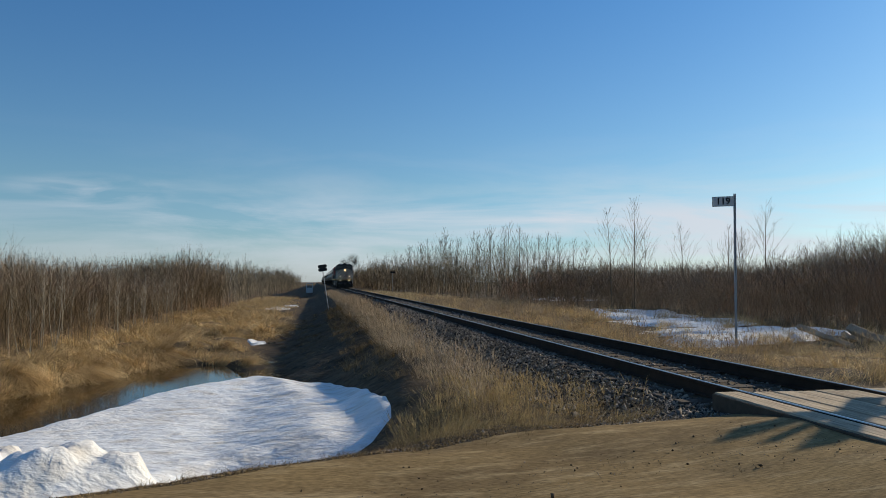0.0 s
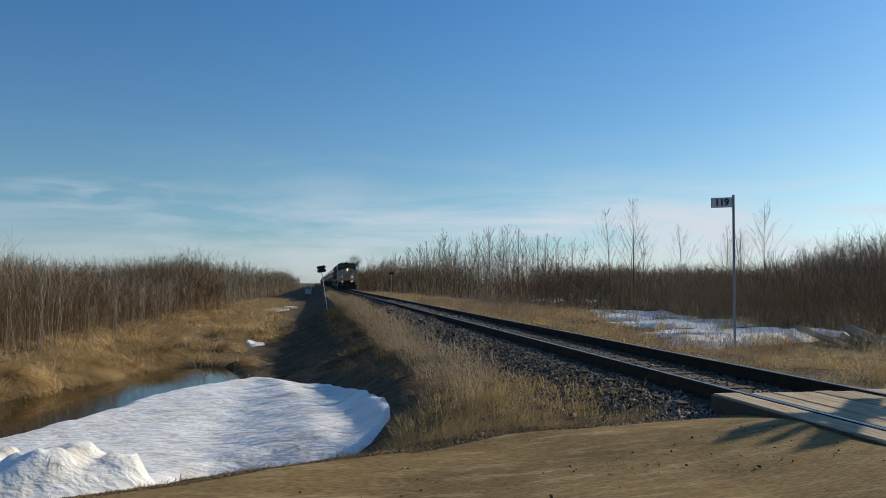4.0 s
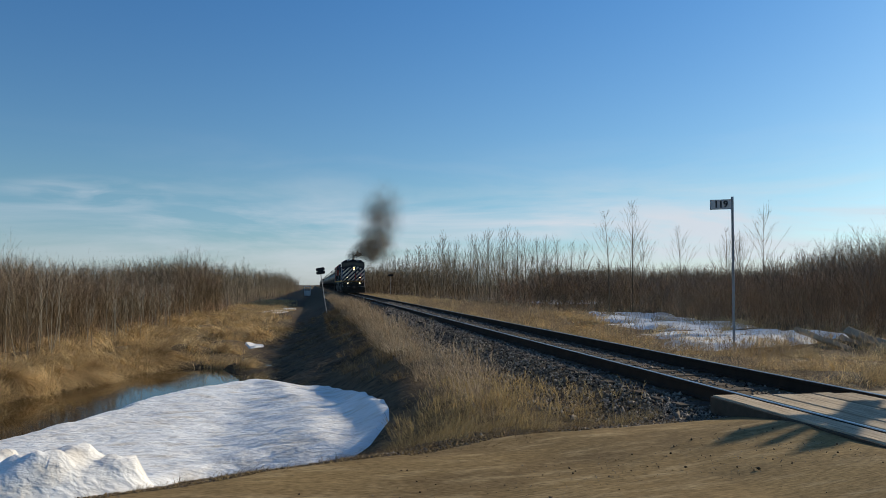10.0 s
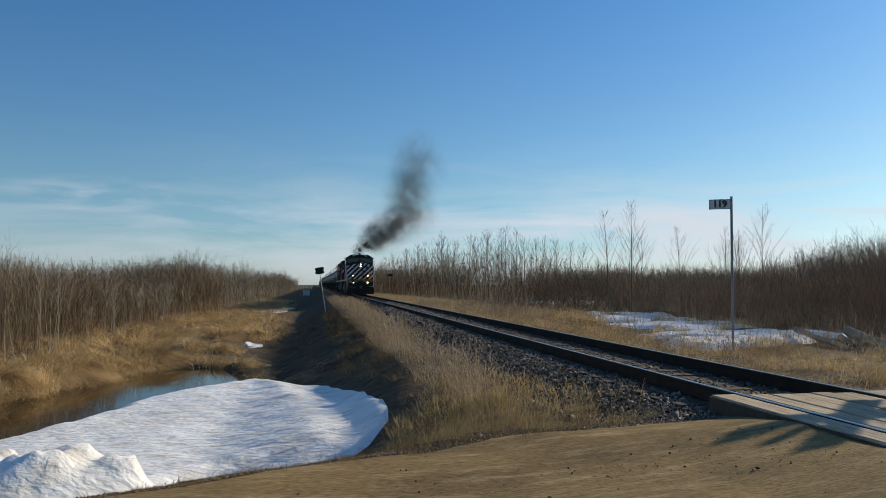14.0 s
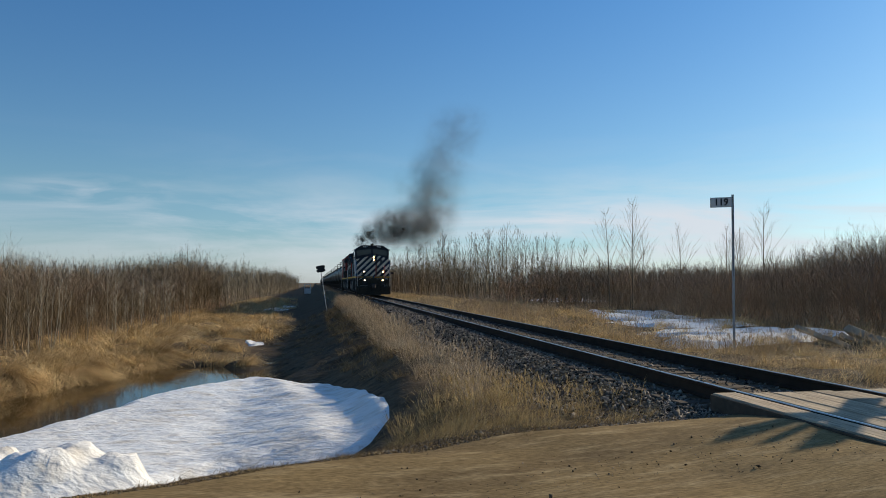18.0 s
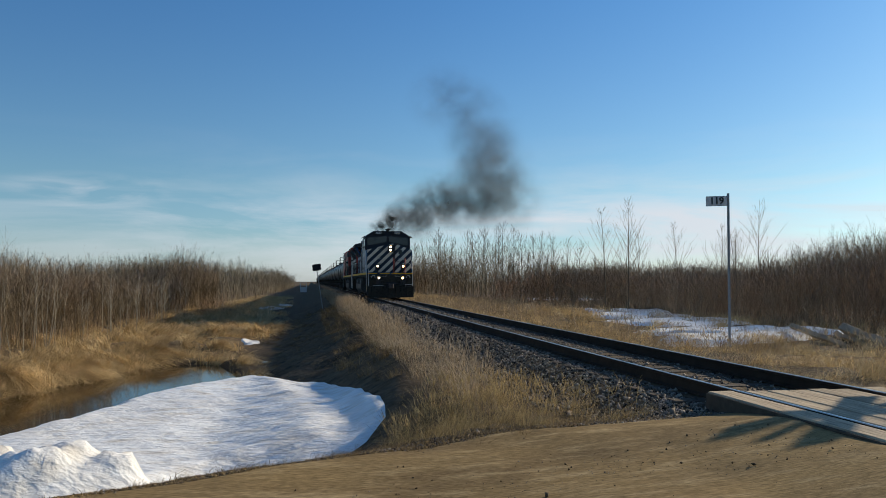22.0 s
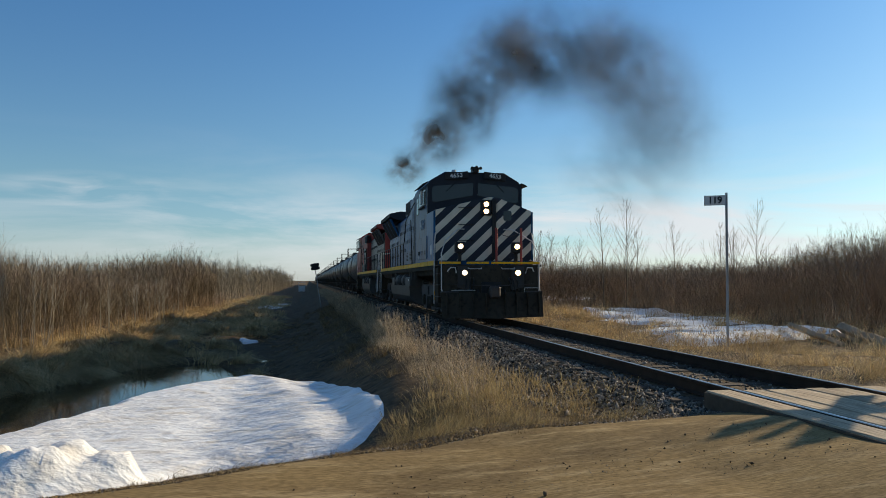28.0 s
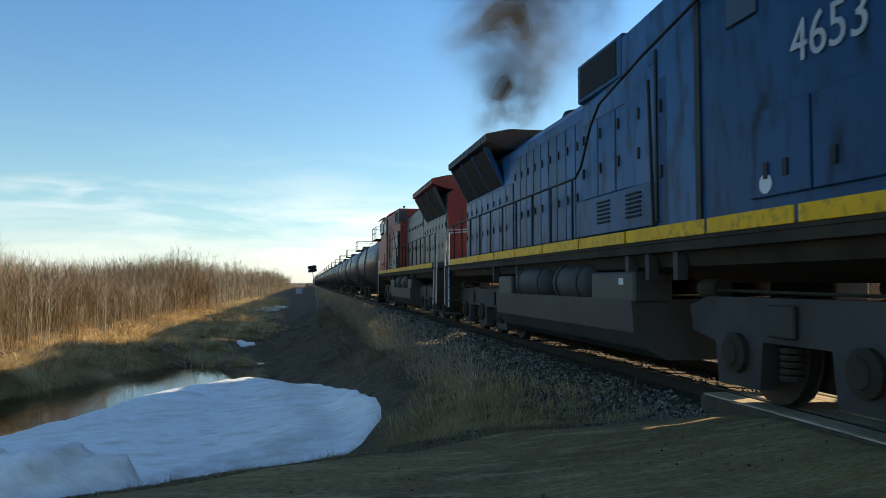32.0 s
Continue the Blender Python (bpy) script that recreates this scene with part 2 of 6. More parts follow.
M_STEELWHEEL = material("worn_wheel", (0.09, 0.075, 0.065), 0.6, metal=0.4, second=(0.055, 0.045, 0.04), scale=3)
M_GRILLE = material("dark_grille", (0.012, 0.012, 0.013), 0.7, second=(0.02, 0.02, 0.02), scale=20)
M_WATER = material("ditch_water", (0.036, 0.026, 0.013), 0.05, second=(0.046, 0.033, 0.016), scale=0.4, bump=0.002, bump_scale=2.5, spec=0.5)


def stripes_material():
    """White slanting bands over dark blue-black paint, in the space of the part."""
    m = material("striped_nose_paint", (0.012, 0.016, 0.026), 0.5, second=(0.020, 0.028, 0.045), scale=0.8, spec=0.25)
    n, l = m.node_tree.nodes, m.node_tree.links
    b = n["Principled BSDF"]
    dark = b.inputs["Base Color"].links[0].from_socket
    tc, sp = n.new("ShaderNodeTexCoord"), n.new("ShaderNodeSeparateXYZ")
    l.new(tc.outputs["Object"], sp.inputs["Vector"])
    a = n.new("ShaderNodeMath")
    a.operation = "MULTIPLY_ADD"
    a.inputs[1].default_value = -0.95
    l.new(sp.outputs["X"], a.inputs[0])
    l.new(sp.outputs["Z"], a.inputs[2])
    k = n.new("ShaderNodeMath")
    k.operation = "MULTIPLY_ADD"
    k.inputs[1].default_value, k.inputs[2].default_value = 1 / 0.57, 0.719
    l.new(a.outputs[0], k.inputs[0])
    f = n.new("ShaderNodeMath")
    f.operation = "FRACT"
    l.new(k.outputs[0], f.inputs[0])
    g = n.new("ShaderNodeMath")
    g.operation = "LESS_THAN"
    g.inputs[1].default_value = 0.48
    l.new(f.outputs[0], g.inputs[0])
    t = n.new("ShaderNodeTexNoise")
    t.inputs["Scale"].default_value = 2.2
    l.new(tc.outputs["Object"], t.inputs["Vector"])
    w = n.new("ShaderNodeMixRGB")
    w.inputs["Color1"].default_value, w.inputs["Color2"].default_value = (0.74, 0.67, 0.53, 1), (0.50, 0.43, 0.32, 1)
    l.new(t.outputs["Fac"], w.inputs["Fac"])
    x = n.new("ShaderNodeMixRGB")
    l.new(g.outputs[0], x.inputs["Fac"])
    l.new(dark, x.inputs["Color1"])
    l.new(w.outputs["Color"], x.inputs["Color2"])
    l.new(x.outputs["Color"], b.inputs["Base Color"])
    return m


M_STRIPES = stripes_material()


# ---- builders ----
def part(name, bm, mat, parent=None, label="", smooth=False):
    me = bpy.data.meshes.new(name)
    bmesh.ops.recalc_face_normals(bm, faces=bm.faces)
    bm.to_mesh(me)
    bm.free()
    me.materials.append(mat)
    if smooth:
        me.shade_smooth()
    ob = new(name, me)
    if parent:
        ob.parent = parent
    return tagged(ob, label)


def empty(name, label, category, group=""):
    ob = new(name)
    ob.empty_display_size = 0.2
    return tagged(ob, label, category, group)


def box(x0, x1, y0, y1, z0, z1, bevel=0.0, bm=None):
    bm = bm or bmesh.new()
    r = bmesh.ops.create_cube(bm, size=1.0, matrix=Matrix.LocRotScale(((x0 + x1) / 2, (y0 + y1) / 2, (z0 + z1) / 2), None, (x1 - x0, y1 - y0, z1 - z0)))
    if bevel:
        edges = {e for v in r["verts"] for e in v.link_edges}
        bmesh.ops.bevel(bm, geom=list(edges), offset=bevel, segments=1, affect="EDGES")
    return bm


def tube(points, r, sides=8, bm=None, r2=None):
    """A round bar through the points, closed at both ends."""
    bm = bm or bmesh.new()
    pts = [Vector(q) for q in points]
    rings = []
    for i, q in enumerate(pts):
        d = (pts[min(i + 1, len(pts) - 1)] - pts[max(i - 1, 0)]).normalized()
        u = d.orthogonal().normalized() if abs(d.z) > 0.9 else d.cross(Vector((0, 0, 1))).normalized()
        v = d.cross(u)
        rr = r if r2 is None else r + (r2 - r) * i / (len(pts) - 1)
        rings.append([bm.verts.new(q + (u * math.cos(a) + v * math.sin(a)) * rr) for a in (2 * math.pi * k / sides for k in range(sides))])
    for a, b in zip(rings, rings[1:]):
        for k in range(sides):
            bm.faces.new((a[k], a[(k + 1) % sides], b[(k + 1) % sides], b[k]))
    bm.faces.new(rings[0][::-1])
    bm.faces.new(rings[-1])
    return bm


def extrude_y(profile, y0, y1, bm=None, profile2=None):
    """A prism: the outline (x, z) carried from y0 to y1, or to a second outline there."""
    bm = bm or bmesh.new()
    a = [bm.verts.new((x, y0, z)) for x, z in profile]
    b = [bm.verts.new((x, y1, z)) for x, z in (profile2 or profile)]
    n = len(a)
    for k in range(n):
        bm.faces.new((a[k], a[(k + 1) % n], b[(k + 1) % n], b[k]))
    bm.faces.new(a[::-1])
    bm.faces.new(b)
    return bm


def extrude_x(profile, x0, x1, bm=None):
    """A prism: the outline (y, z) carried from x0 to x1."""
    bm = bm or bmesh.new()
    a = [bm.verts.new((x0, y, z)) for y, z in profile]
    b = [bm.verts.new((x1, y, z)) for y, z in profile]
    n = len(a)
    for k in range(n):
        bm.faces.new((a[k], a[(k + 1) % n], b[(k + 1) % n], b[k]))
    bm.faces.new(a[::-1])
    bm.faces.new(b)
    return bm


def lathe(profile, centre, axis="Y", sides=24, bm=None):
    """A body of revolution: (distance along the axis, radius) pairs about a centre."""
    bm = bm or bmesh.new()
    c, rings = Vector(centre), []
    for d, r in profile:
        ring = []
        for k in range(sides):
            a = 2 * math.pi * k / sides
            p, q = r * math.cos(a), r * math.sin(a)
            ring.append(bm.verts.new(c + (Vector((p, d, q)) if axis == "Y" else Vector((d, p, q)) if axis == "X" else Vector((p, q, d)))))
        rings.append(ring)
    for a, b in zip(rings, rings[1:]):
        for k in range(sides):
            bm.faces.new((a[k], a[(k + 1) % sides], b[(k + 1) % sides], b[k]))
    bm.faces.new(rings[0][::-1])
    bm.faces.new(rings[-1])
    return bm


def np_mesh(name, verts, faces, mat, smooth=False):
    """A mesh object from arrays of corners and of faces with equally many corners."""
    me = bpy.data.meshes.new(name)
    n, k = faces.shape
    me.vertices.add(len(verts))
    me.vertices.foreach_set("co", np.ascontiguousarray(verts, dtype=np.float32).ravel())
    me.loops.add(n * k)
    me.loops.foreach_set("vertex_index", np.ascontiguousarray(faces, dtype=np.int32).ravel())
    me.polygons.add(n)
    me.polygons.foreach_set("loop_start", np.arange(0, n * k, k, dtype=np.int32))
    me.update(calc_edges=True)
    me.materials.append(mat)
    if smooth:
        me.shade_smooth()
    return new(name, me)


def text_mesh(body, height, depth=0.006, bold=0.0):
    """The mesh of a word in the built-in font, centred, its capitals of that height."""
    c = bpy.data.curves.new("lettering", "FONT")
    c.body, c.size, c.extrude, c.align_x, c.align_y, c.resolution_u = body, height / 0.7, depth, "CENTER", "CENTER", 3
    c.offset = bold * height
    o = bpy.data.objects.new("lettering", c)
    scene.collection.objects.link(o)
    dg = bpy.context.evaluated_depsgraph_get()
    me = bpy.data.meshes.new_from_object(o.evaluated_get(dg))
    bpy.data.objects.remove(o)
    bpy.data.curves.remove(c)
    return me


def lettering(body, height, pose_m, mat, parent, label="", squeeze=1.0, bold=0.0):
    me = text_mesh(body, height, bold=bold)
    me.transform(pose_m @ Matrix.Diagonal((squeeze, 1, 1, 1)))
    me.materials.clear()
    me.materials.append(mat)
    ob = new("lettering", me)
    ob.parent = parent
    return tagged(ob, label)


rng = np.random.default_rng(7)


# ---- ground ----
def wave(x, y, f, seed):
    """Cheap smooth noise, about -1 to 1, for arrays."""
    r = np.random.default_rng(seed)
    s = np.zeros_like(x)
    for k in range(7):
        a, ph, g = r.uniform(0, 2 * np.pi), r.uniform(0, 6.28), f * r.uniform(0.6, 2.2)
        s = s + np.sin((x * np.cos(a) + y * np.sin(a)) * g + ph)
    return s / 3.2


def smooth01(t):
    t = np.clip(t, 0, 1)
    return t * t * (3 - 2 * t)


def road_edge(x):
    return np.interp(x, [-80, -1.8, 1.2, 2.6, 4.4, 7.2, 10, 80], [-26, 5.96, 7.2, 7.45, 7.6, 8.2, 8.4, 30])


def inside(poly, x, y):
    """Distance to the outline of a polygon, positive inside."""
    d, s = np.full(x.shape, 1e9), np.zeros(x.shape, bool)
    for (x0, y0), (x1, y1) in zip(poly, poly[1:] + poly[:1]):
        ex, ey = x1 - x0, y1 - y0
        t = np.clip(((x - x0) * ex + (y - y0) * ey) / (ex * ex + ey * ey), 0, 1)
        d = np.minimum(d, np.hypot(x - x0 - t * ex, y - y0 - t * ey))
        cross = (y0 > y) != (y1 > y)
        s ^= cross & (x < x0 + (y - y0) * ex / (ey if ey else 1e-9))
    return np.where(s, d, -d)


SNOWBANK = [(-11, 2.2), (-2.3, 5.95), (-1.15, 6.5), (-1.0, 7.4), (-1.15, 8.6), (-0.7, 9.6), (0.3, 10.2), (0.95, 10.6), (1.35, 11.6), (1.38, 13.2), (1.2, 15.0), (0.85, 16.9), (0.35, 19.2), (-0.7, 20.6), (-2.2, 20.6), (-3.4, 19.3), (-4.5, 17.9), (-5.2, 16.3), (-5.8, 14.5), (-8.5, 11.5), (-11, 10)]
POND = [(-16, 10), (-11.5, 17.5), (-8.3, 21.2), (-7.2, 24.8), (-5.6, 29.6), (-3.6, 29.2), (-2.6, 26.8), (-2.2, 21.5), (-2.4, 16.0), (-8, 11)]
WATER_Z = -1.9


def ground(x, y):
    """Height of the ground at (x, y): arrays."""
    z = np.interp(x, [-4000, -60, -14, -10.4, -9.2, -7.6, -2.6, -1.4, 0.4, 1.65, 2.25, 3.1, 3.55, 4.05, 4.3, 6.65, 7.0, 7.9, 9.5, 12, 20, 60, 4000],
                  [-0.6, -1.15, -1.32, -1.42, -1.58, -1.72, -1.82, -1.86, -1.2, -0.58, -0.46, -0.43, -0.40, -0.23, -0.185, -0.185, -0.24, -0.55, -0.62, -0.55, -0.55, -0.5, -0.4])
    off = smooth01((np.abs(x - TX) - 1.6) / 2.0)
    slope = smooth01((x + 2.2) / 1.2) * smooth01((1.9 - x) / 0.6)      # uneven ditch side
    slope = slope * smooth01(-0.2 - inside(SNOWBANK, x, y) / 0.5)
    z = z + slope * (0.07 * wave(x, y, 1.6, 41) + 0.03 * wave(x, y, 4.2, 42))
    z = z + off * (0.045 * wave(x, y, 1.3, 3) + 0.06 * wave(x, y, 0.35, 4)) + off * 0.016 * wave(x, y, 5.0, 5)
    pond = inside(POND, x, y)
    z = np.where(pond > -0.5, z + (-2.25 - z) * smooth01((pond + 0.5) / 0.9), z)
    marsh = smooth01(-1.9 - x) * smooth01(x + 13) * smooth01((-0.15 - pond) / 0.5) * smooth01((90 - y) / 30)
    z = z + marsh * 0.26 * np.clip(wave(x, y, 1.5, 51), 0, 1.2)          # mounds under the tussocks
    # the dirt road over the crossing, with its shoulders
    e = road_edge(x)
    level = np.interp(x, [-80, -3, 1.0, 3.0, 4.3, 6.7, 8.5, 12, 80], [-0.5, -0.37, -0.33, -0.20, -0.025, -0.025, -0.2, -0.45, -0.5])
    wide = np.interp(x, [-3, -0.5, 1.4, 2.6], [4.2, 3.5, 2.6, 1.2])   # the shoulder runs down into the ditch
    w = smooth01((e + wide - y) / (wide + 0.2)) * smooth01((y - (e - 10.8)) / 1.3)
    dip = np.clip((y - 6.25) / 1.65, 0, 1) * smooth01((3.0 - np.abs(x - TX)) / 1.6)   # lower beside the ends of the planks
    level = level - 0.22 * dip
    bed = np.abs(x - TX) < 1.0
    level = np.where(bed, -0.19, level)
    return z + (level + 0.012 * wave(x, y, 2.2, 8) - z) * w


def spread(lo, hi, fine_lo, fine_hi, step, grow=1.22):
    a = list(np.arange(fine_lo, fine_hi + 1e-6, step))
    d, v = step, fine_hi
    while v < hi:
        d *= grow
        v += d
        a.append(min(v, hi))
    d, v = step, fine_lo
    while v > lo:
        d *= grow
        v -= d
        a.insert(0, max(v, lo))
    return np.array(a)


def sheet(name, xs, ys, zf, mat, smooth=True):
    gx, gy = np.meshgrid(xs, ys, indexing="ij")
    v = np.stack([gx, gy, zf(gx, gy)], -1).reshape(-1, 3)
    i = np.arange(len(xs) * len(ys)).reshape(len(xs), len(ys))
    f = np.stack([i[:-1, :-1], i[1:, :-1], i[1:, 1:], i[:-1, 1:]], -1).reshape(-1, 4)
    return np_mesh(name, v, f, mat, smooth)


def under_road(x, y):
    e = road_edge(x)
    return ground(x, y) - 0.07 * smooth01((e - 0.05 - y) / 0.3) * smooth01((y - e + 9.4) / 0.3)


tagged(sheet("ground", spread(-3500, 3500, -13, 17, 0.17), spread(-3500, 4500, 3, 42, 0.2, 1.12), under_road, M_GROUND),
       "brown dead turf and marsh sinking to a ditch beside the railway", "ground", kind="structure")


def road_sheet():
    u, v = spread(-78, 78, -5, 12, 0.16, 1.15), np.concatenate([np.linspace(-9.6, -2.2, 30), np.linspace(-2.1, 0.25, 40)])
    gx, gv = np.meshgrid(u, v, indexing="ij")
    gy = road_edge(gx) + gv + 0.10 * wave(gx, gx * 0.3, 1.7, 11) + 0.05 * wave(gx, gx * 0.3, 6.5, 15)
    edge = smooth01((0.25 - gv) / 0.45) * smooth01((gv + 9.6) / 0.5)
    rut = 0.014 * np.cos((gv + 3.0) * 2.4) + 0.008 * wave(gx, gy, 1.1, 12) + 0.003 * wave(gx, gy, 6.0, 13)
    gz = ground(gx, gy) + 0.03 * edge - 0.02 + rut * edge
    gz = np.where(np.abs(gx - TX) < 1.0, ground(gx, gy) - 0.05, gz)
    w = np.stack([gx, gy, gz], -1).reshape(-1, 3)
    i = np.arange(gx.size).reshape(gx.shape)
    f = np.stack([i[:-1, :-1], i[1:, :-1], i[1:, 1:], i[:-1, 1:]], -1).reshape(-1, 4)
    return np_mesh("road", w, f, M_ROAD, True)


tagged(road_sheet(), "packed tan dirt road with wheel ruts meeting the crossing", "road", kind="structure")

water_bm = bmesh.new()
water_bm.faces.new([water_bm.verts.new((x, y, WATER_Z)) for x, y in ((-17, 9), (-1.6, 9), (-1.6, 31), (-17, 31))])
tagged(part("water", water_bm, M_WATER), "still brown ditch water mirroring the sky", "water", kind="structure")


# ---- railway ----
def railway():
    tr = tagged(empty("railway_track", "single railway track of rusty rails on dark sleepers and ballast", "railway track"), kind="structure")
    prof = [(-0.070, -0.17), (-0.070, -0.158), (-0.012, -0.142), (-0.010, -0.045), (-0.036, -0.034), (-0.036, -0.006), (0.036, -0.006), (0.036, -0.034), (0.010, -0.045), (0.012, -0.142), (0.070, -0.158), (0.070, -0.17)]
    ys = [-60, -20, 0, 10, 25, 60, 150, 400, 1100]
    for side in (-1, 1):
        bm = bmesh.new()
        for a, b in zip(ys, ys[1:]):
            extrude_y([(TX + side * 0.7525 + x, z) for x, z in prof], a, b, bm)
        bmesh.ops.remove_doubles(bm, verts=bm.verts, dist=1e-4)
        rail = part("rail", bm, M_RAIL, tr)
        bm = bmesh.new()
        for a, b in zip(ys, ys[1:]):
            extrude_y([(TX + side * 0.7525 + x, z) for x, z in ((-0.018, -0.006), (-0.013, 0.0), (0.013, 0.0), (0.018, -0.006))], a, b, bm)
        part("running_surface", bm, M_RAILTOP, rail, "bright polished rail head")
    bm = box(-1.3, 1.3, -0.115, 0.115, -0.19, 0.0, 0.012)
    me = None
    for k in range(190):
        y = 8.4 + k * 0.535
        if me is None:
            ob = part("sleeper", bm, M_TIE, tr)
            me = ob.data
        else:
            ob = new("sleeper", me)
            ob.parent = tr
        ob.location, ob.rotation_euler = (TX + rng.uniform(-0.03, 0.03), y, -0.171 + rng.uniform(-0.012, 0.0)), (0, 0, rng.uniform(-0.01, 0.01))
    bm = bmesh.new()
    for k in range(420):
        y = 8.4 + (190 + k) * 0.535
        box(TX - 1.3, TX + 1.3, y - 0.115, y + 0.115, -0.36, -0.172, 0, bm)
    tagged(part("far_sleepers", bm, M_TIE, tr), kind="stuff")
    return tr


railway()


def crossing():
    c = empty("crossing_deck", "weathered timber planks laid along the rails at the road crossing", "level crossing")
    rows = [(-1.09, -0.80)] + [(-0.64 + k * 0.262, -0.64 + k * 0.262 + 0.25) for k in range(5)] + [(0.80, 1.09)]
    for k, (a, b) in enumerate(rows):
        y0 = 7.92 + (0.02 * math.sin(k * 2.1) if 0 < k < 6 else 0)
        top = -0.008 if k in (0, 6) else -0.014 - 0.005 * (k % 2)
        part("plank", box(TX + a, TX + b, -1.6, y0, top - 0.24, top, 0.012), M_PLANK, c)
    # dark boards added over the outer faces: their shade, put into the colour
    for a, b in ((-1.125, -1.092), (1.092, 1.125)):
        part("edge_board", box(TX + a, TX + b, -1.6, 7.9, -0.26, -0.022, 0.006), M_TIE, c, "dark board added for the shade on the plank faces")
    part("end_board", box(TX - 1.09, TX - 0.80, 7.925, 7.96, -0.26, -0.03, 0.006), M_TIE, c, "dark board added for the shade on the plank faces")
    return c


crossing()


# ---- strands: stems, twigs, blades ----
def strands(base, way, length, r0, r1, segs, bend, flat=False):
    """Arrays of corners and faces of many thin tapered stems or blades. base (n,3), way (n,3) unit, bend (n,3): how far the tip is carried off."""
    n = len(base)
    t = np.linspace(0, 1, segs + 1)
    p = base[:, None] + way[:, None] * (length[:, None] * t)[..., None] + bend[:, None] * (t ** 2)[None, :, None]
    r = r0[:, None] * (1 - t) + r1[:, None] * t
    a = rng.uniform(0, 2 * np.pi, n)
    u = np.stack([np.cos(a), np.sin(a), np.zeros(n)], -1)
    if flat:
        v = np.stack([p - u[:, None] * r[..., None], p + u[:, None] * r[..., None]], 2)
        k = 2
    else:
        w = np.cross(way, u)
        w /= np.linalg.norm(w, axis=1, keepdims=True) + 1e-9
        ring = []
        for j in range(3):
            c, s = math.cos(2.0944 * j), math.sin(2.0944 * j)
            ring.append(p + (u * c + w * s)[:, None] * r[..., None])
        v = np.stack(ring, 2)
        k = 3
    idx = np.arange(n * (segs + 1) * k).reshape(n, segs + 1, k)
    f = []
    for j in range(1 if flat else 3):
        j2 = (j + 1) % k
        f.append(np.stack([idx[:, :-1, j], idx[:, :-1, j2], idx[:, 1:, j2], idx[:, 1:, j]], -1).reshape(-1, 4))
    return v.reshape(-1, 3), np.concatenate(f)


def joined(pieces):
    vs, fs, o = [], [], 0
    for v, f in pieces:
        vs.append(v)
        fs.append(f + o)
        o += len(v)
    return np.concatenate(vs), np.concatenate(fs)


def upward(n, lean):
    d = rng.normal(0, lean, (n, 3))
    d[:, 2] = 1
    return d / np.linalg.norm(d, axis=1, keepdims=True)


def bushes(xy, height, twigs, thick=0.0068, lean=0.16, twig_thick=0.0030, low=0.2, crown=0.72, fine=2):
    """Leafless stems that carry rising branches, each with a few fine twigs: stems, lower growth, growth of the crown."""
    n = len(xy)
    height = height * (1 + 0.12 * wave(xy[:, 0], xy[:, 1], 0.55, 33) + 0.07 * wave(xy[:, 0], xy[:, 1], 1.7, 34))
    base = np.stack([xy[:, 0], xy[:, 1], ground(xy[:, 0], xy[:, 1]) - 0.05], -1)
    way = upward(n, lean)
    far = np.clip(np.hypot(xy[:, 0], xy[:, 1]) / 45, 0.8, 3.0)
    bend = rng.normal(0, 0.10, (n, 3)) * height[:, None]
    bend[:, 2] = 0
    r0 = thick * far * rng.uniform(0.6, 1.5, n) * np.sqrt(height / 2.6)
    stems = strands(base, way, height * 0.93, r0, r0 * 0.15, 2, bend)

    def grow(q, dirs, length, side, rise, l0, l1, rad):
        m = len(q)
        d = dirs + rng.normal(0, side, (m, 3))
        d[:, 2] = np.abs(d[:, 2]) * 0.6 + rise
        d /= np.linalg.norm(d, axis=1, keepdims=True)
        ln = length * rng.uniform(l0, l1, m)
        bow = rng.normal(0, 0.10, (m, 3)) * ln[:, None]
        bow[:, 2] += 0.12 * ln
        return d, ln, bow, rad * far[q] * rng.uniform(0.6, 1.4, m)

    q = np.repeat(np.arange(n), twigs)
    t = low + (0.97 - low) * rng.uniform(0, 1, len(q)) ** 0.62
    root = base[q] + way[q] * (height[q] * 0.93 * t)[:, None] + bend[q] * (t ** 2)[:, None]
    d, ln, bow, rr = grow(q, way[q] * 0.9, 0.18 + height[q] * (1.0 - 0.72 * t) * 0.30, 0.45, 0.30, 0.5, 1.2, twig_thick)
    parts = [(root, d, ln, rr, bow, t)]
    if fine:
        b = np.repeat(np.arange(len(q)), fine)
        u = rng.uniform(0.25, 1.0, len(b))
        r2 = root[b] + d[b] * (ln[b] * u)[:, None] + bow[b] * (u ** 2)[:, None]
        d2, l2, bow2, rr2 = grow(q[b], d[b], 0.08 + 0.5 * ln[b], 0.5, 0.25, 0.4, 1.1, twig_thick * 0.62)
        parts.append((r2, d2, l2, rr2, bow2, t[b]))
    halves = [[], []]
    for root, d, ln, rr, bow, t in parts:
        for k, sel in enumerate((t <= crown, t > crown)):
            halves[k].append(strands(root[sel], d[sel], ln[sel], rr[sel], rr[sel] * 0.35, 1, bow[sel], True))
    return stems, joined(halves[0]), joined(halves[1])


def scatter(n, x0, x1, y0, y1, keep):
    out = []
    while sum(len(o) for o in out) < n:
        p = np.stack([rng.uniform(x0, x1, n), rng.uniform(y0, y1, n)], -1)
        out.append(p[keep(p[:, 0], p[:, 1])])
    return np.concatenate(out)[:n]


def stuff(name, pieces, mat, label, category):
    v, f = joined(pieces)
    return tagged(np_mesh(name, v, f, mat), label, category, kind="stuff")


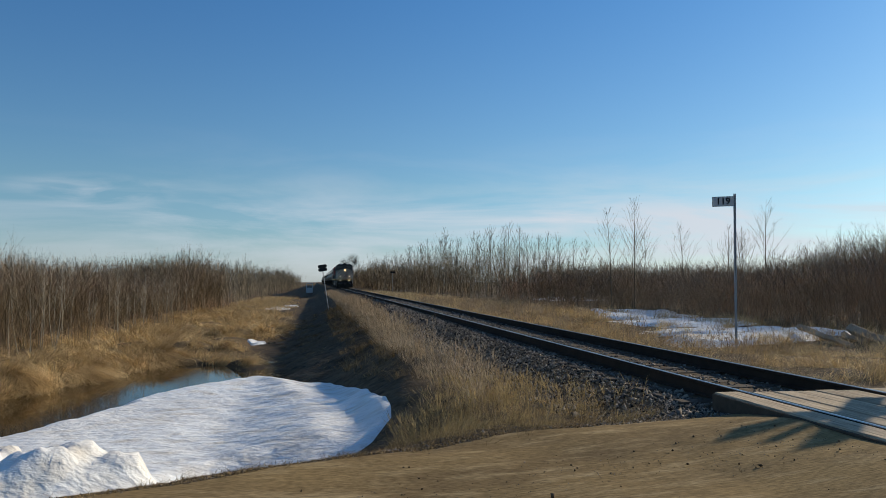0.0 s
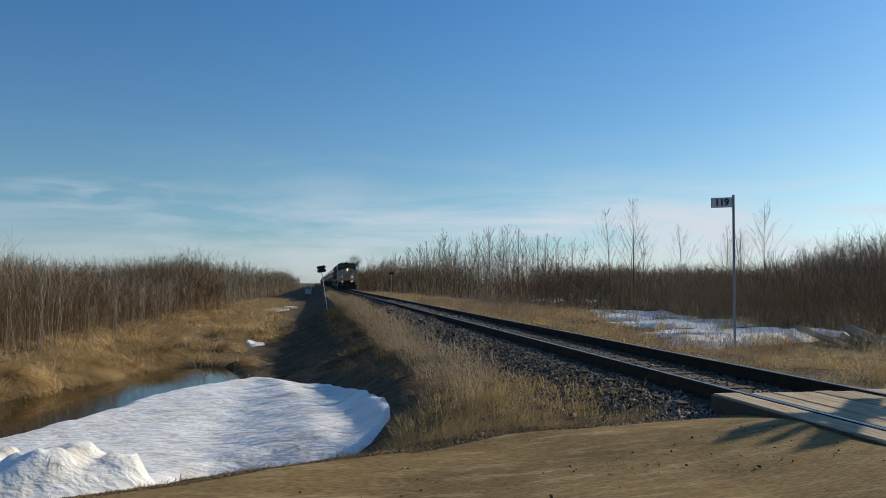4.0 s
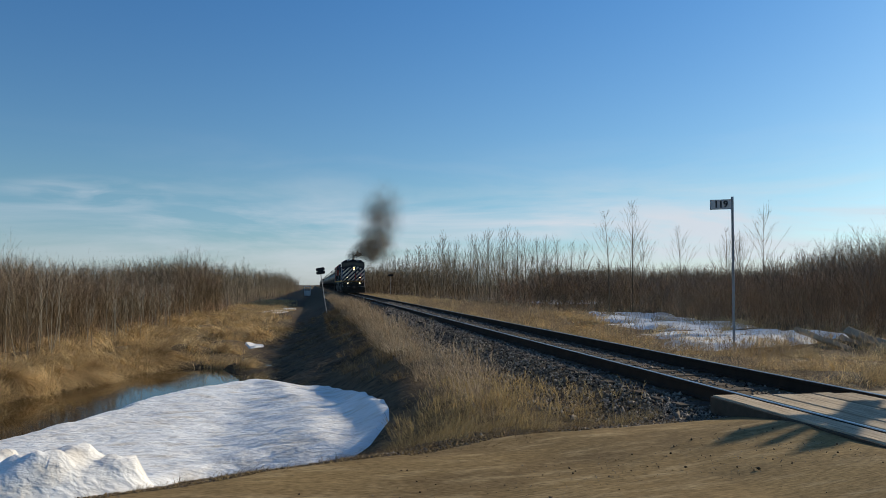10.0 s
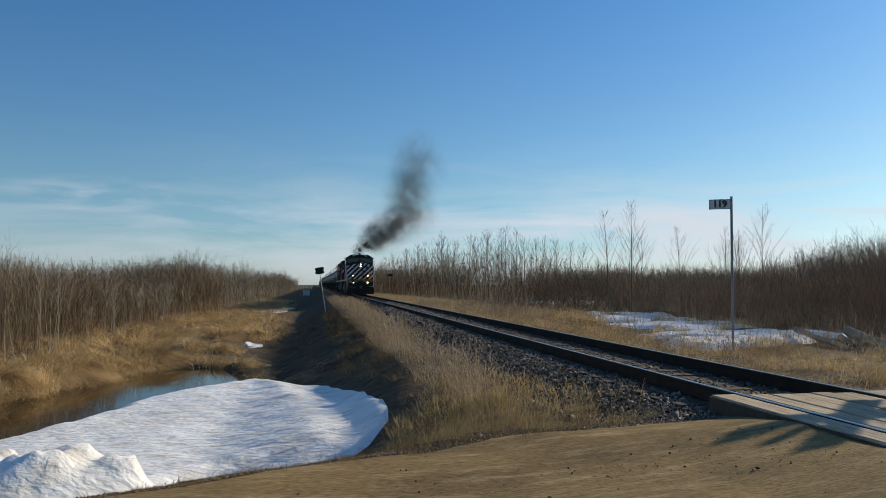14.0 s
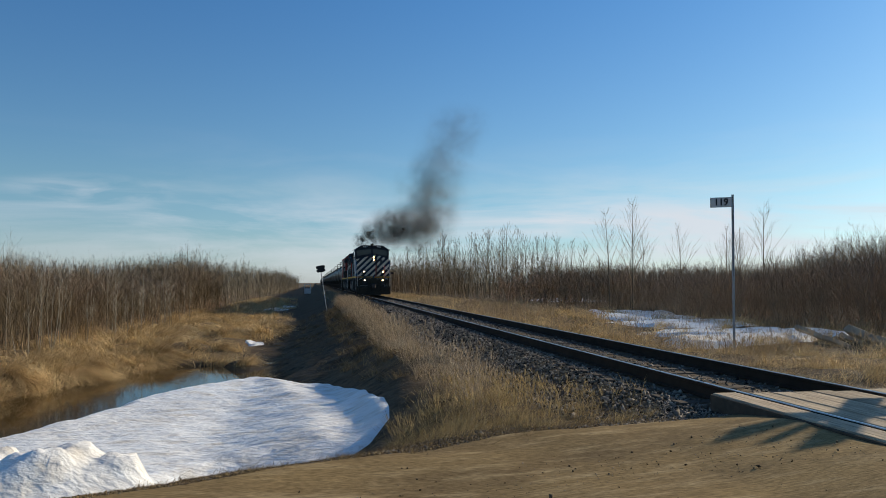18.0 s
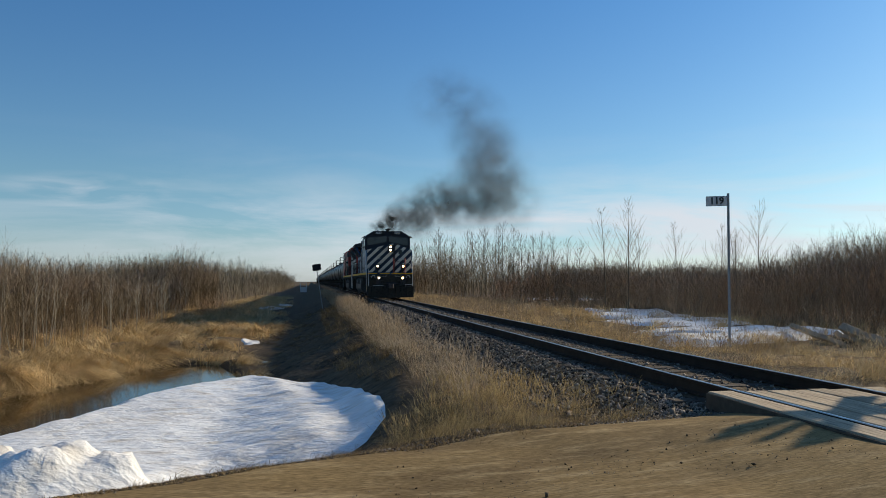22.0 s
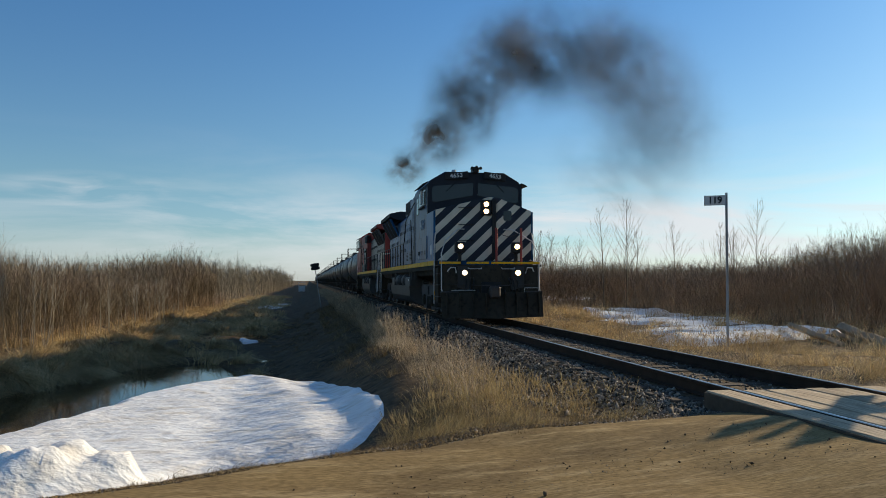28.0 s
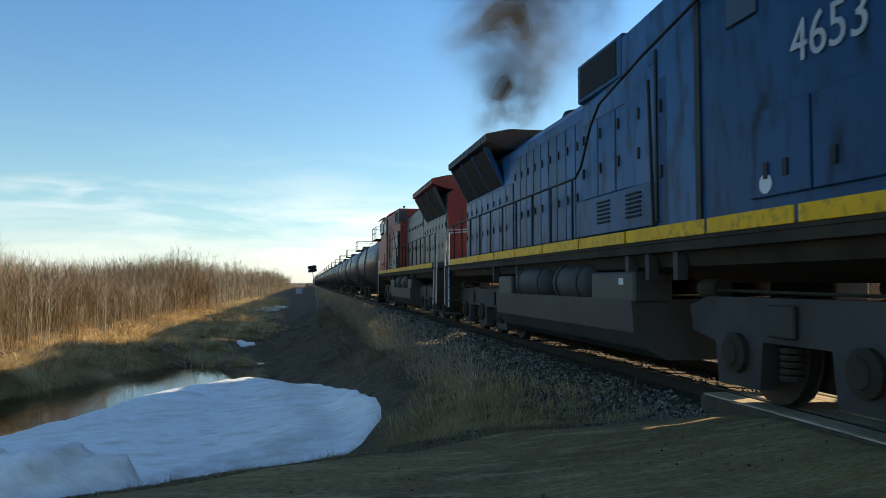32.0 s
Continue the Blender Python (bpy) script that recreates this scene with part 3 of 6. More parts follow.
# ---- snow ----
def snowbank():
    xs, ys = np.arange(-9, 1.7, 0.052), np.arange(2.6, 21.2, 0.06)
    gx, gy = np.meshgrid(xs, ys, indexing="ij")
    d = inside(SNOWBANK, gx, gy) + 0.04 * wave(gx, gy, 1.3, 21)
    down = gy - road_edge(gx)
    top = np.interp(down, [0, 3, 6, 8, 10, 11.5, 13], [-1.24, -1.28, -1.38, -1.42, -1.38, -1.30, -1.22])
    top = top + 0.25 * smooth01((gx + 1.7) / 2.1) * smooth01((down - 1.5) / 2.5)
    relief = 0.030 * wave(gx, gy, 0.9, 23) + 0.016 * wave(gx * 0.6, gy * 1.3, 3.5, 24) + 0.015 * wave(gx * 0.6, gy * 1.3, 8.0, 25) * (0.5 + 0.7 * smooth01((gx + 3) / 2)) + 0.010 * np.abs(wave(gx * 0.8, gy, 17.0, 28))
    top = top + relief * smooth01((d - 0.15) / 1.3)
    lump = smooth01((-1.10 - gx) / 0.35) * smooth01((7.2 - gy) / 0.5)      # broken ploughed lumps at the roadside end
    knob = lambda f, seed: np.minimum(np.abs(wave(gx, gy, f, seed)), 1.0) ** 0.6
    top = top + lump * (-0.47 + 0.10 * knob(3.4, 26) * smooth01((-1.5 - gx) / 0.4) + 0.12 * knob(7.0, 27) + 0.07 * knob(15.0, 29) - top)
    g = ground(gx, gy)
    rise = np.maximum(smooth01(d / 1.5), lump * smooth01(d / 0.45))
    z = np.where(d > 0, g - 0.06 + 0.09 * smooth01(d / 0.35) + (np.log1p(np.exp((top - g) / 0.06)) * 0.06 + 0.12) * rise, g - 0.06)
    keep = d > -0.09
    i = np.arange(gx.size).reshape(gx.shape)
    f = np.stack([i[:-1, :-1], i[1:, :-1], i[1:, 1:], i[:-1, 1:]], -1).reshape(-1, 4)
    k = keep.ravel()
    f = f[k[f].all(1)]
    used = np.unique(f)
    back = np.full(gx.size, -1)
    back[used] = np.arange(len(used))
    sx, sy = np.gradient(d, 0.052, 0.06)
    m2 = sx * sx + sy * sy + 0.05
    pull = np.where(np.abs(d) < 0.1, np.where(d < 0.0, d, 0.0), 0)     # the outer corners lie on the outline
    z = np.where(d < 0.0, ground(gx - pull * sx / m2, gy - pull * sy / m2) - 0.06, z)
    v = np.stack([gx - pull * sx / m2, gy - pull * sy / m2, z], -1).reshape(-1, 3)[used]
    return tagged(np_mesh("snow_bank", v, back[f], M_SNOW, True), "ploughed bank of old crusted white snow beside the road", "snow")


snowbank()


def snow_patch(cx, cy, lx, ly, seed, thick=0.07):
    xs, ys = np.linspace(cx - lx, cx + lx, 60), np.linspace(cy - ly, cy + ly, 60)
    gx, gy = np.meshgrid(xs, ys, indexing="ij")
    d = 1 - np.hypot((gx - cx) / lx, (gy - cy) / ly) + 0.38 * wave(gx / lx * 3, gy / ly * 3, 1.0, seed)
    d = np.minimum(d - 0.03, 2.5 * (1 - np.hypot((gx - cx) / lx, (gy - cy) / ly)))
    z = ground(gx, gy) + thick * np.clip(d * 4, -1, 1) + 0.02 + 0.015 * wave(gx, gy, 4, seed + 1)
    k = (d > -0.12).ravel()
    i = np.arange(gx.size).reshape(gx.shape)
    f = np.stack([i[:-1, :-1], i[1:, :-1], i[1:, 1:], i[:-1, 1:]], -1).reshape(-1, 4)
    f = f[k[f].all(1)]
    if len(f) < 20:
        return
    used = np.unique(f)
    back = np.full(gx.size, -1)
    back[used] = np.arange(len(used))
    v = np.stack([gx, gy, z], -1).reshape(-1, 3)[used]
    tagged(np_mesh("snow_patch", v, back[f], M_SNOW, True), "thin melting snow patch on dead grass among shrubs", "snow", "melting snow patches")


for k, (cx, cy, lx, ly) in enumerate(((12.9, 21.3, 2.6, 1.5), (13.6, 24.6, 2.6, 2.0), (15.2, 29.5, 3.4, 2.6), (16.6, 36, 3.2, 3.2), (18.0, 41.5, 2.6, 2.5),
                                      (15.6, 22.5, 1.6, 1.2), (24.5, 71, 4.0, 4.5), (-4.2, 86, 1.4, 5.0), (-2.9, 38.5, 0.45, 0.9), (-3.0, 95, 0.9, 3.0))):
    snow_patch(cx, cy, lx, ly, 60 + 3 * k, 0.12 if cx > 0 else 0.08)


# ---- thickets of leafless willow and aspen ----
def clustered(n, per, radius, *where):
    """Stem bases in shrubs of a few stems each, and a height factor shared by each shrub."""
    c = scatter(n // per, *where)
    f = rng.uniform(0.90, 1.10, len(c))
    q = np.repeat(np.arange(len(c)), per)
    return c[q] + rng.normal(0, radius, (len(q), 2)), f[q]


def left_edge(y):
    return np.interp(y, [10, 20, 27, 46, 79, 150, 400], [-11.6, -10.9, -10.3, -9.9, -9.1, -8.2, -8.0])


def left_height(y):
    """Tops of the thicket along the marsh: it swells, dips and swells again."""
    return np.interp(y, [15, 22, 31, 38, 50, 57, 66, 78, 150, 400], [3.3, 3.8, 4.35, 4.0, 3.35, 3.9, 5.0, 5.3, 6.8, 7.2])


p, hf = clustered(4800, 6, 0.32, -36, -9, 18, 78, lambda x, y: (x < left_edge(y)) & (x > -11 - 0.55 * y) & (rng.uniform(0, 1, len(x)) < np.clip(1.4 - (left_edge(y) - x) / 9, 0.08, 1)))
st, tw, cr = bushes(p, left_height(p[:, 1]) * 0.88 * rng.uniform(0.74, 1.0, len(p)) * hf, 15, lean=0.17, low=0.08, twig_thick=0.0048)
stuff("willow_twigs", [st, tw], M_TWIG, "dense brown leafless willow stems and twigs along the marsh edge", "thicket")
stuff("willow_tops", [cr], M_BROWNTOP, "fine reddish-brown tops of the leafless willows", "thicket")
p, hf = clustered(520, 2, 0.3, -22, -9, 18, 78, lambda x, y: (x < left_edge(y)) & (x > left_edge(y) - 7) & (x > -11 - 0.55 * y))
st, tw, cr = bushes(p, left_height(p[:, 1]) * rng.uniform(0.78, 1.0, len(p)), 26, lean=0.06, thick=0.0085, low=0.42, twig_thick=0.0036, fine=3)
stuff("aspen_saplings", [st, tw, cr], M_BARK, "thin grey leafless aspen saplings rising out of the willows", "thicket")
p, hf = clustered(4200, 5, 0.4, -95, -8, 76, 400, lambda x, y: (x < left_edge(y)) & (x > -10 - 0.55 * y) & (rng.uniform(0, 1, len(x)) < np.clip(1.3 - (left_edge(y) - x) / 20, 0.06, 1)))
st, tw, cr = bushes(p, left_height(p[:, 1]) * rng.uniform(0.6, 1.0, len(p)) * hf, 10, twig_thick=0.0042, lean=0.08, fine=1)
stuff("aspen_thicket", [st, tw, cr], M_BARK, "dense leafless young aspens receding along the railway", "thicket")


def right_edge(y):
    return np.interp(y, [14, 20, 24, 30, 43, 55, 72, 105, 200, 420], [22, 19.5, 18.2, 17.6, 18.6, 16.8, 13.6, 11.6, 11.0, 11.0])


p, hf = clustered(5600, 7, 0.34, 12, 56, 15, 62, lambda x, y: (x > right_edge(y)) & (x < 12 + 0.85 * y) & (rng.uniform(0, 1, len(x)) < np.clip(1.4 - (x - right_edge(y)) / 9, 0.08, 1)))
h = np.minimum(1.75 + np.hypot(p[:, 0], p[:, 1]) * np.interp(p[:, 0] / p[:, 1], [0.25, 0.45, 0.62, 0.74, 0.83, 1.1], [0.026, 0.024, 0.023, 0.046, 0.056, 0.058]), 6.0) * rng.uniform(0.74, 1.0, len(p)) * hf   # taller towards the rise
st, tw, cr = bushes(p, h, 15, lean=0.24, low=0.05, twig_thick=0.0048, fine=3)
stuff("dogwood_thicket", [st, tw], M_REDTWIG, "dense reddish-brown leafless dogwood and willow shrubs behind the snow", "thicket")
stuff("dogwood_tops", [cr], M_BROWNTOP, "fine greyish-brown tops of the leafless dogwood shrubs", "thicket")
p, hf = clustered(4600, 5, 0.45, 9, 110, 56, 420, lambda x, y: (x > right_edge(y)) & (x < 16 + 0.55 * y) & (rng.uniform(0, 1, len(x)) < np.clip(1.3 - (x - right_edge(y)) / 18, 0.06, 1)))
st, tw, cr = bushes(p, np.interp(p[:, 1], [56, 72, 100, 200, 420], [3.6, 4.3, 5.0, 6.2, 7.0]) * rng.uniform(0.6, 1.0, len(p)) * hf, 10, twig_thick=0.0044, lean=0.12, low=0.06, fine=1)
stuff("willow_undergrowth", [st, tw, cr], M_TWIG, "brown leafless undergrowth beneath the poplars", "thicket")
p = scatter(1100, 11, 70, 60, 400, lambda x, y: (x > right_edge(y) + 0.3) & (x < right_edge(y) + 26) & (x < 2 + 0.31 * y))
st, tw, cr = bushes(p, np.interp(p[:, 1], [62, 80, 150, 400], [5.6, 6.4, 7.4, 8.4]) * rng.uniform(0.72, 1.06, len(p)), 20, thick=0.0075, lean=0.05, low=0.2, twig_thick=0.0040, fine=2)
stuff("poplar_stand", [st, tw, cr], M_BARK, "tall grey leafless poplars standing in a band beside the railway", "thicket")
# low shrubs in front of both bands
p = np.concatenate([scatter(330, 12.5, 19, 19, 60, lambda x, y: (x > 11.5 + 0.02 * y) & (x < right_edge(y) + 0.5)), scatter(300, -11.4, -8.0, 24, 85, lambda x, y: x < left_edge(y) + 0.9)])
st, tw, cr = bushes(p, rng.uniform(0.5, 1.9, len(p)), 9, thick=0.006, lean=0.3, twig_thick=0.0036)
stuff("scattered_shrubs", [st, tw, cr], M_REDTWIG, "small thin red shrubs standing in the dead grass", "shrubs")


def sapling(x, y, height, seed, pale=False):
    """A slender leafless tree: a tapered trunk, its limbs, and a crown of fine twigs."""
    r = np.random.default_rng(seed)
    g = float(ground(np.array([x]), np.array([y]))[0])
    t = empty("young_tree", "slender pale-barked leafless sapling at the thicket edge" if pale else "tall slender leafless poplar above the shrubs", "tree", "young trees")
    t.location = (x, y, g - 0.04)
    lean = (r.normal(0, 0.035), r.normal(0, 0.035))
    thick = 0.010 * height * (0.62 if pale else 0.66)
    bow = r.normal(0, 0.025, 2) * height
    knots = np.linspace(0, 1, 7)
    pts = [(lean[0] * height * k + bow[0] * math.sin(3 * k), lean[1] * height * k + bow[1] * math.sin(3 * k), height * k) for k in knots]
    bark = M_PALEBARK if pale else M_BARK
    part("trunk", tube(pts, thick, 6, r2=0.004), bark, t)
    n = int(height * (3.2 if pale else 4.6))
    f = np.sort(r.uniform(0.42 if pale else 0.30, 0.96, n))
    base = np.array([np.interp(f, knots, [q[c] for q in pts]) for c in range(3)]).T
    turn = np.arange(n) * 2.4 + r.normal(0, 0.4, n)
    open_ = r.uniform(0.45, 0.95, n)
    d = np.stack([np.cos(turn) * open_, np.sin(turn) * open_, np.ones(n)], -1)
    d /= np.linalg.norm(d, axis=1, keepdims=True)
    ln = height * (1.06 - f) * r.uniform(0.30, 0.62, n) * (0.6 if pale else 1.0)
    far = math.hypot(x, y)
    b1 = np.maximum(thick * 0.42 * (1.1 - f), 0.00013 * far)
    lift = np.stack([np.zeros(n), np.zeros(n), 0.22 * ln], -1) + r.normal(0, 0.06, (n, 3)) * ln[:, None]
    limb = strands(base, d, ln, b1, b1 * 0.35, 3, lift)
    q = np.repeat(np.arange(n), 6)
    u = r.uniform(0.2, 0.98, len(q))
    d2 = d[q] + r.normal(0, 0.38, (len(q), 3))
    d2[:, 2] = np.abs(d2[:, 2]) + 0.1
    d2 /= np.linalg.norm(d2, axis=1, keepdims=True)
    b2 = np.full(len(q), max(0.0026, 0.000085 * far))
    tw2 = strands(base[q] + d[q] * (ln[q] * u)[:, None] + lift[q] * (u ** 2)[:, None], d2, (0.15 + 0.4 * ln[q]) * r.uniform(0.4, 1.0, len(q)), b2, b2 * 0.5, 2, r.normal(0, 0.04, (len(q), 3)), True)
    v, fc = joined([limb, tw2])
    c = np_mesh("crown", v, fc, bark)
    c.parent = t
    return t


for k, (x, y, h) in enumerate(((18.4, 45.6, 6.3), (19.5, 44.6, 7.0), (24.6, 48.6, 5.9), (28.6, 50, 6.0), (22.4, 35.0, 5.9), (30.9, 52, 5.9), (21.4, 35.8, 4.6), (20.2, 46.5, 4.8), (26.5, 60, 6.0))):
    sapling(x, y, h, 100 + k)
for k, (a, y, h) in enumerate(((0.150, 92, 6.9), (0.158, 84, 6.6), (0.166, 78, 7.4), (0.171, 77, 7.0), (0.186, 74, 6.2), (0.203, 72, 6.6), (0.215, 68, 6.4), (0.226, 70, 7.2), (0.234, 67, 6.6), (0.246, 68, 6.9),
                               (0.262, 66, 7.2), (0.270, 67, 6.9), (0.281, 66, 6.2), (0.296, 66, 6.1), (0.312, 68, 6.4), (0.325, 67, 5.9), (0.352, 70, 6.0), (0.365, 69, 5.8), (0.136, 104, 7.4), (0.121, 120, 7.6))):
    sapling(a * y, y, h, 160 + k)                       # poplars that stand out of the band
for k in range(62):
    y = 21.0 + 36 * (k / 61) ** 1.2
    sapling(float(left_edge(np.array([y]))[0]) + rng.uniform(-0.3, 1.0), y + rng.uniform(-0.4, 0.4), float(left_height(y)) * rng.uniform(0.55, 0.88), 300 + k, True)


# ---- dead grass ----
def blades(xy, height, droop, way_angle, width=0.006, lean=0.35, segs=2, fan=0.55):
    """Dead blades that arch over the way their clump is combed."""
    n = len(xy)
    base = np.stack([xy[:, 0], xy[:, 1], ground(xy[:, 0], xy[:, 1]) - 0.02], -1)
    way = upward(n, lean)
    a = way_angle + rng.normal(0, fan, n)
    k = height * droop * rng.uniform(0.4, 1.3, n)
    bend = np.stack([np.cos(a) * k, np.sin(a) * k, -0.75 * k], -1)
    w = width * rng.uniform(0.6, 1.4, n) * np.clip(np.hypot(xy[:, 0], xy[:, 1]) / 16, 0.7, 3.0)
    return strands(base, way, height, w, w * 0.2, segs, bend, True)


def clumped(n, x0, x1, y0, y1, keep, clumps, radius):
    c = scatter(clumps, x0, x1, y0, y1, keep)
    q = rng.integers(0, clumps, n)
    p = c[q] + rng.normal(0, radius, (n, 2))
    k = keep(p[:, 0], p[:, 1])
    return p[k], q[k]


def tussocks(n, region, keep, clumps, radius, h0, h1, droop, comb, **kw):
    """Blades in clumps, each clump combed its own way about the common one."""
    p, q = clumped(n, *region, keep, clumps, radius)
    hh = rng.uniform(h0, h1, clumps)[q] * rng.uniform(0.6, 1.15, len(p))
    comb = comb + 1.5 * wave(p[:, 0], p[:, 1], 0.75, 71) + rng.normal(0, 0.35, clumps)[q]
    mid = np.stack([np.bincount(q, p[:, c], clumps) for c in (0, 1)], -1) / np.maximum(np.bincount(q, minlength=clumps), 1)[:, None]
    out = (p - mid[q]) / radius * 0.6                      # the outer blades of a tussock fall outwards
    ang = np.arctan2(np.sin(comb) + out[:, 1], np.cos(comb) + out[:, 0])
    return blades(p, hh, droop, ang, **kw)


in_marsh = lambda x, y: (x < -1.9 - 0.012 * y + 0.8 * np.sin(y * 0.3)) & (x > left_edge(y) - 1.2) & (inside(POND, x, y) < -0.1)
on_bank = lambda x, y: (np.abs(inside(POND, x, y) + 0.65) < 0.7) & (x < -5.6 - 0.4 * (y < 20) * (20 - y)) & (x > -14) & (y > 14)
stuff("marsh_grass", [tussocks(32000, (-14, -3.5, 14, 31), on_bank, 190, 0.17, 0.65, 1.2, 1.35, -0.9, lean=0.2, width=0.0055, segs=4, fan=0.22),
                      tussocks(44000, (-12.5, -1.5, 19, 62), in_marsh, 230, 0.19, 0.5, 1.35, 1.25, -0.7, lean=0.2, width=0.0060, segs=4, fan=0.22),
                      tussocks(13000, (-12.5, -1.5, 60, 140), in_marsh, 260, 0.40, 0.5, 1.1, 0.7, -0.6, lean=0.3, width=0.005)], M_GOLD,
      "long golden dead grass lodged in combed tussocks round the water", "grass")
on_ridge = lambda x, y: (x > 1.85 - 0.004 * y) & (x < 2.55 + 0.010 * np.clip(y - 12, -4, 30)) & (y > road_edge(x) + 1.7)


def seed_heads(n, region, keep, clumps, radius, h0, h1):
    """Thin straw stalks that end in a loose feathery head."""
    p, q = clumped(n, *region, keep, clumps, radius)
    m = len(p)
    hh = rng.uniform(h0, h1, clumps)[q] * rng.uniform(0.6, 1.1, m)
    base = np.stack([p[:, 0], p[:, 1], ground(p[:, 0], p[:, 1]) - 0.02], -1)
    way = upward(m, 0.20)
    bend = np.stack([rng.normal(-0.10, 0.12, m), rng.normal(-0.05, 0.12, m), np.full(m, -0.06)], -1) * hh[:, None]
    far = np.clip(np.hypot(p[:, 0], p[:, 1]) / 16, 0.7, 3.0)
    stalk = strands(base, way, hh, 0.0022 * far, 0.0014 * far, 2, bend, True)
    r = np.repeat(np.arange(m), 4)
    u = rng.uniform(0.78, 1.0, len(r))
    root = base[r] + way[r] * (hh[r] * u)[:, None] + bend[r] * (u ** 2)[:, None]
    d = way[r] + bend[r] / hh[r][:, None] * 1.6 + rng.normal(0, 0.35, (len(r), 3))
    d /= np.linalg.norm(d, axis=1, keepdims=True)
    head = strands(root, d, rng.uniform(0.05, 0.13, len(r)), 0.0048 * far[r], 0.0012 * far[r], 1, np.zeros((len(r), 3)), True)
    return joined([stalk, head])


stuff("embankment_grass", [tussocks(10000, (1.2, 3.8, 9, 45), on_ridge, 200, 0.10, 0.2, 0.65, 0.7, 2.6, lean=0.34, width=0.0036, segs=2),
                           tussocks(8000, (1.2, 3.8, 42, 130), on_ridge, 300, 0.25, 0.4, 0.75, 0.3, 0.3, lean=0.25, width=0.004)], M_PALEGRASS,
      "pale dead grass along the shoulder of the embankment", "grass")
stuff("feather_grass", [seed_heads(4800, (1.2, 3.8, 9, 60), on_ridge, 420, 0.12, 0.45, 0.95)], M_PALEGRASS,
      "pale feathery seed heads standing over the embankment grass", "grass")
on_slope = lambda x, y: (x > -2.4) & (x < 2.2) & (y > road_edge(x) + 0.35) & (inside(SNOWBANK, x, y) < -0.02)
on_brink = lambda x, y: (x > 0.7) & (x < 2.1) & (y > road_edge(x) + 1.8) & (inside(SNOWBANK, x, y) < -0.15)
stuff("brink_grass", [tussocks(4500, (0.6, 2.1, 9, 55), on_brink, 150, 0.10, 0.25, 0.65, 0.9, 2.8, lean=0.30, width=0.0040, segs=3, fan=0.6)], M_DULLGRASS,
      "taller brown grass hanging over the brink of the ditch", "grass")
stuff("ditch_grass", [tussocks(9000, (-2.4, 2.2, 8, 60), on_slope, 330, 0.11, 0.12, 0.36, 0.9, 2.6, lean=0.5, width=0.0034)], M_DULLGRASS,
      "short matted dull grass on the shaded ditch slope", "grass")
by_road = lambda x, y: (x > -2.4) & (x < 3.9) & (y > road_edge(x) - 0.28 + 0.2 * wave(x, y, 2.0, 72)) & (y < road_edge(x) + 1.6) & (inside(SNOWBANK, x, y) < 0.0)
stuff("roadside_grass", [tussocks(24000, (-2.4, 3.9, 5.2, 10), by_road, 420, 0.07, 0.04, 0.18, 0.8, -0.8, lean=0.6, width=0.0030)], M_DULLGRASS,
      "tufts of short yellow-brown grass along the road edge", "grass")
on_corner = lambda x, y: (x > 0.9) & (x < 3.95) & (y > road_edge(x) + 0.45 + 0.3 * wave(x, y, 1.6, 73)) & (y < np.interp(x, [0.9, 1.8, 2.6, 3.3, 3.95], [9.6, 11.5, 11.4, 9.9, 8.7])) & (inside(SNOWBANK, x, y) < -0.1)
stuff("corner_grass", [tussocks(8500, (0.9, 3.95, 7.3, 11.6), on_corner, 110, 0.08, 0.16, 0.40, 0.8, -0.9, lean=0.4, width=0.0030, segs=2, fan=0.7),
                       seed_heads(700, (0.9, 3.6, 8.2, 11.6), on_corner, 60, 0.10, 0.25, 0.6)], M_STRAW,
      "straw-coloured dead grass in tufts where the embankment meets the road", "grass")
on_verge = lambda x, y: (x > 7.45) & (x < np.interp(y, [8, 16, 18.3, 20.3, 22, 26, 33, 40, 55, 70, 120], [17, 18.5, 16.5, 13.3, 11.5, 10.9, 12.4, 15.3, 15, 14, 11.5])) & (y > road_edge(x) + 0.4)
stuff("verge_grass", [tussocks(52000, (7.4, 18.5, 9, 48), on_verge, 430, 0.18, 0.2, 0.85, 1.15, -1.0, lean=0.30, width=0.0046, segs=2, fan=0.45),
                      tussocks(14000, (7.4, 17, 46, 130), on_verge, 330, 0.45, 0.4, 0.85, 0.4, 0.4, lean=0.35, width=0.005)], M_GOLD,
      "tawny dead grass on the verge beyond the track", "grass")
stuff("verge_seed_heads", [seed_heads(4200, (7.5, 17.5, 12, 60), on_verge, 260, 0.25, 0.4, 0.8)], M_PALEGRASS,
      "pale feathery stalks among the verge grass", "grass")


in_snow = lambda x, y: (x > 11.8) & (x < 19) & (y > 19.5) & (y < 44) & (x < right_edge(y) + 1)
stuff("snow_tufts", [tussocks(6500, (11.8, 19, 19.5, 44), in_snow, 90, 0.15, 0.3, 0.75, 0.6, -1.0, lean=0.3, width=0.004, segs=3, fan=1.2)], M_GOLD,
      "tufts of tawny dead grass standing through the melting snow", "grass")


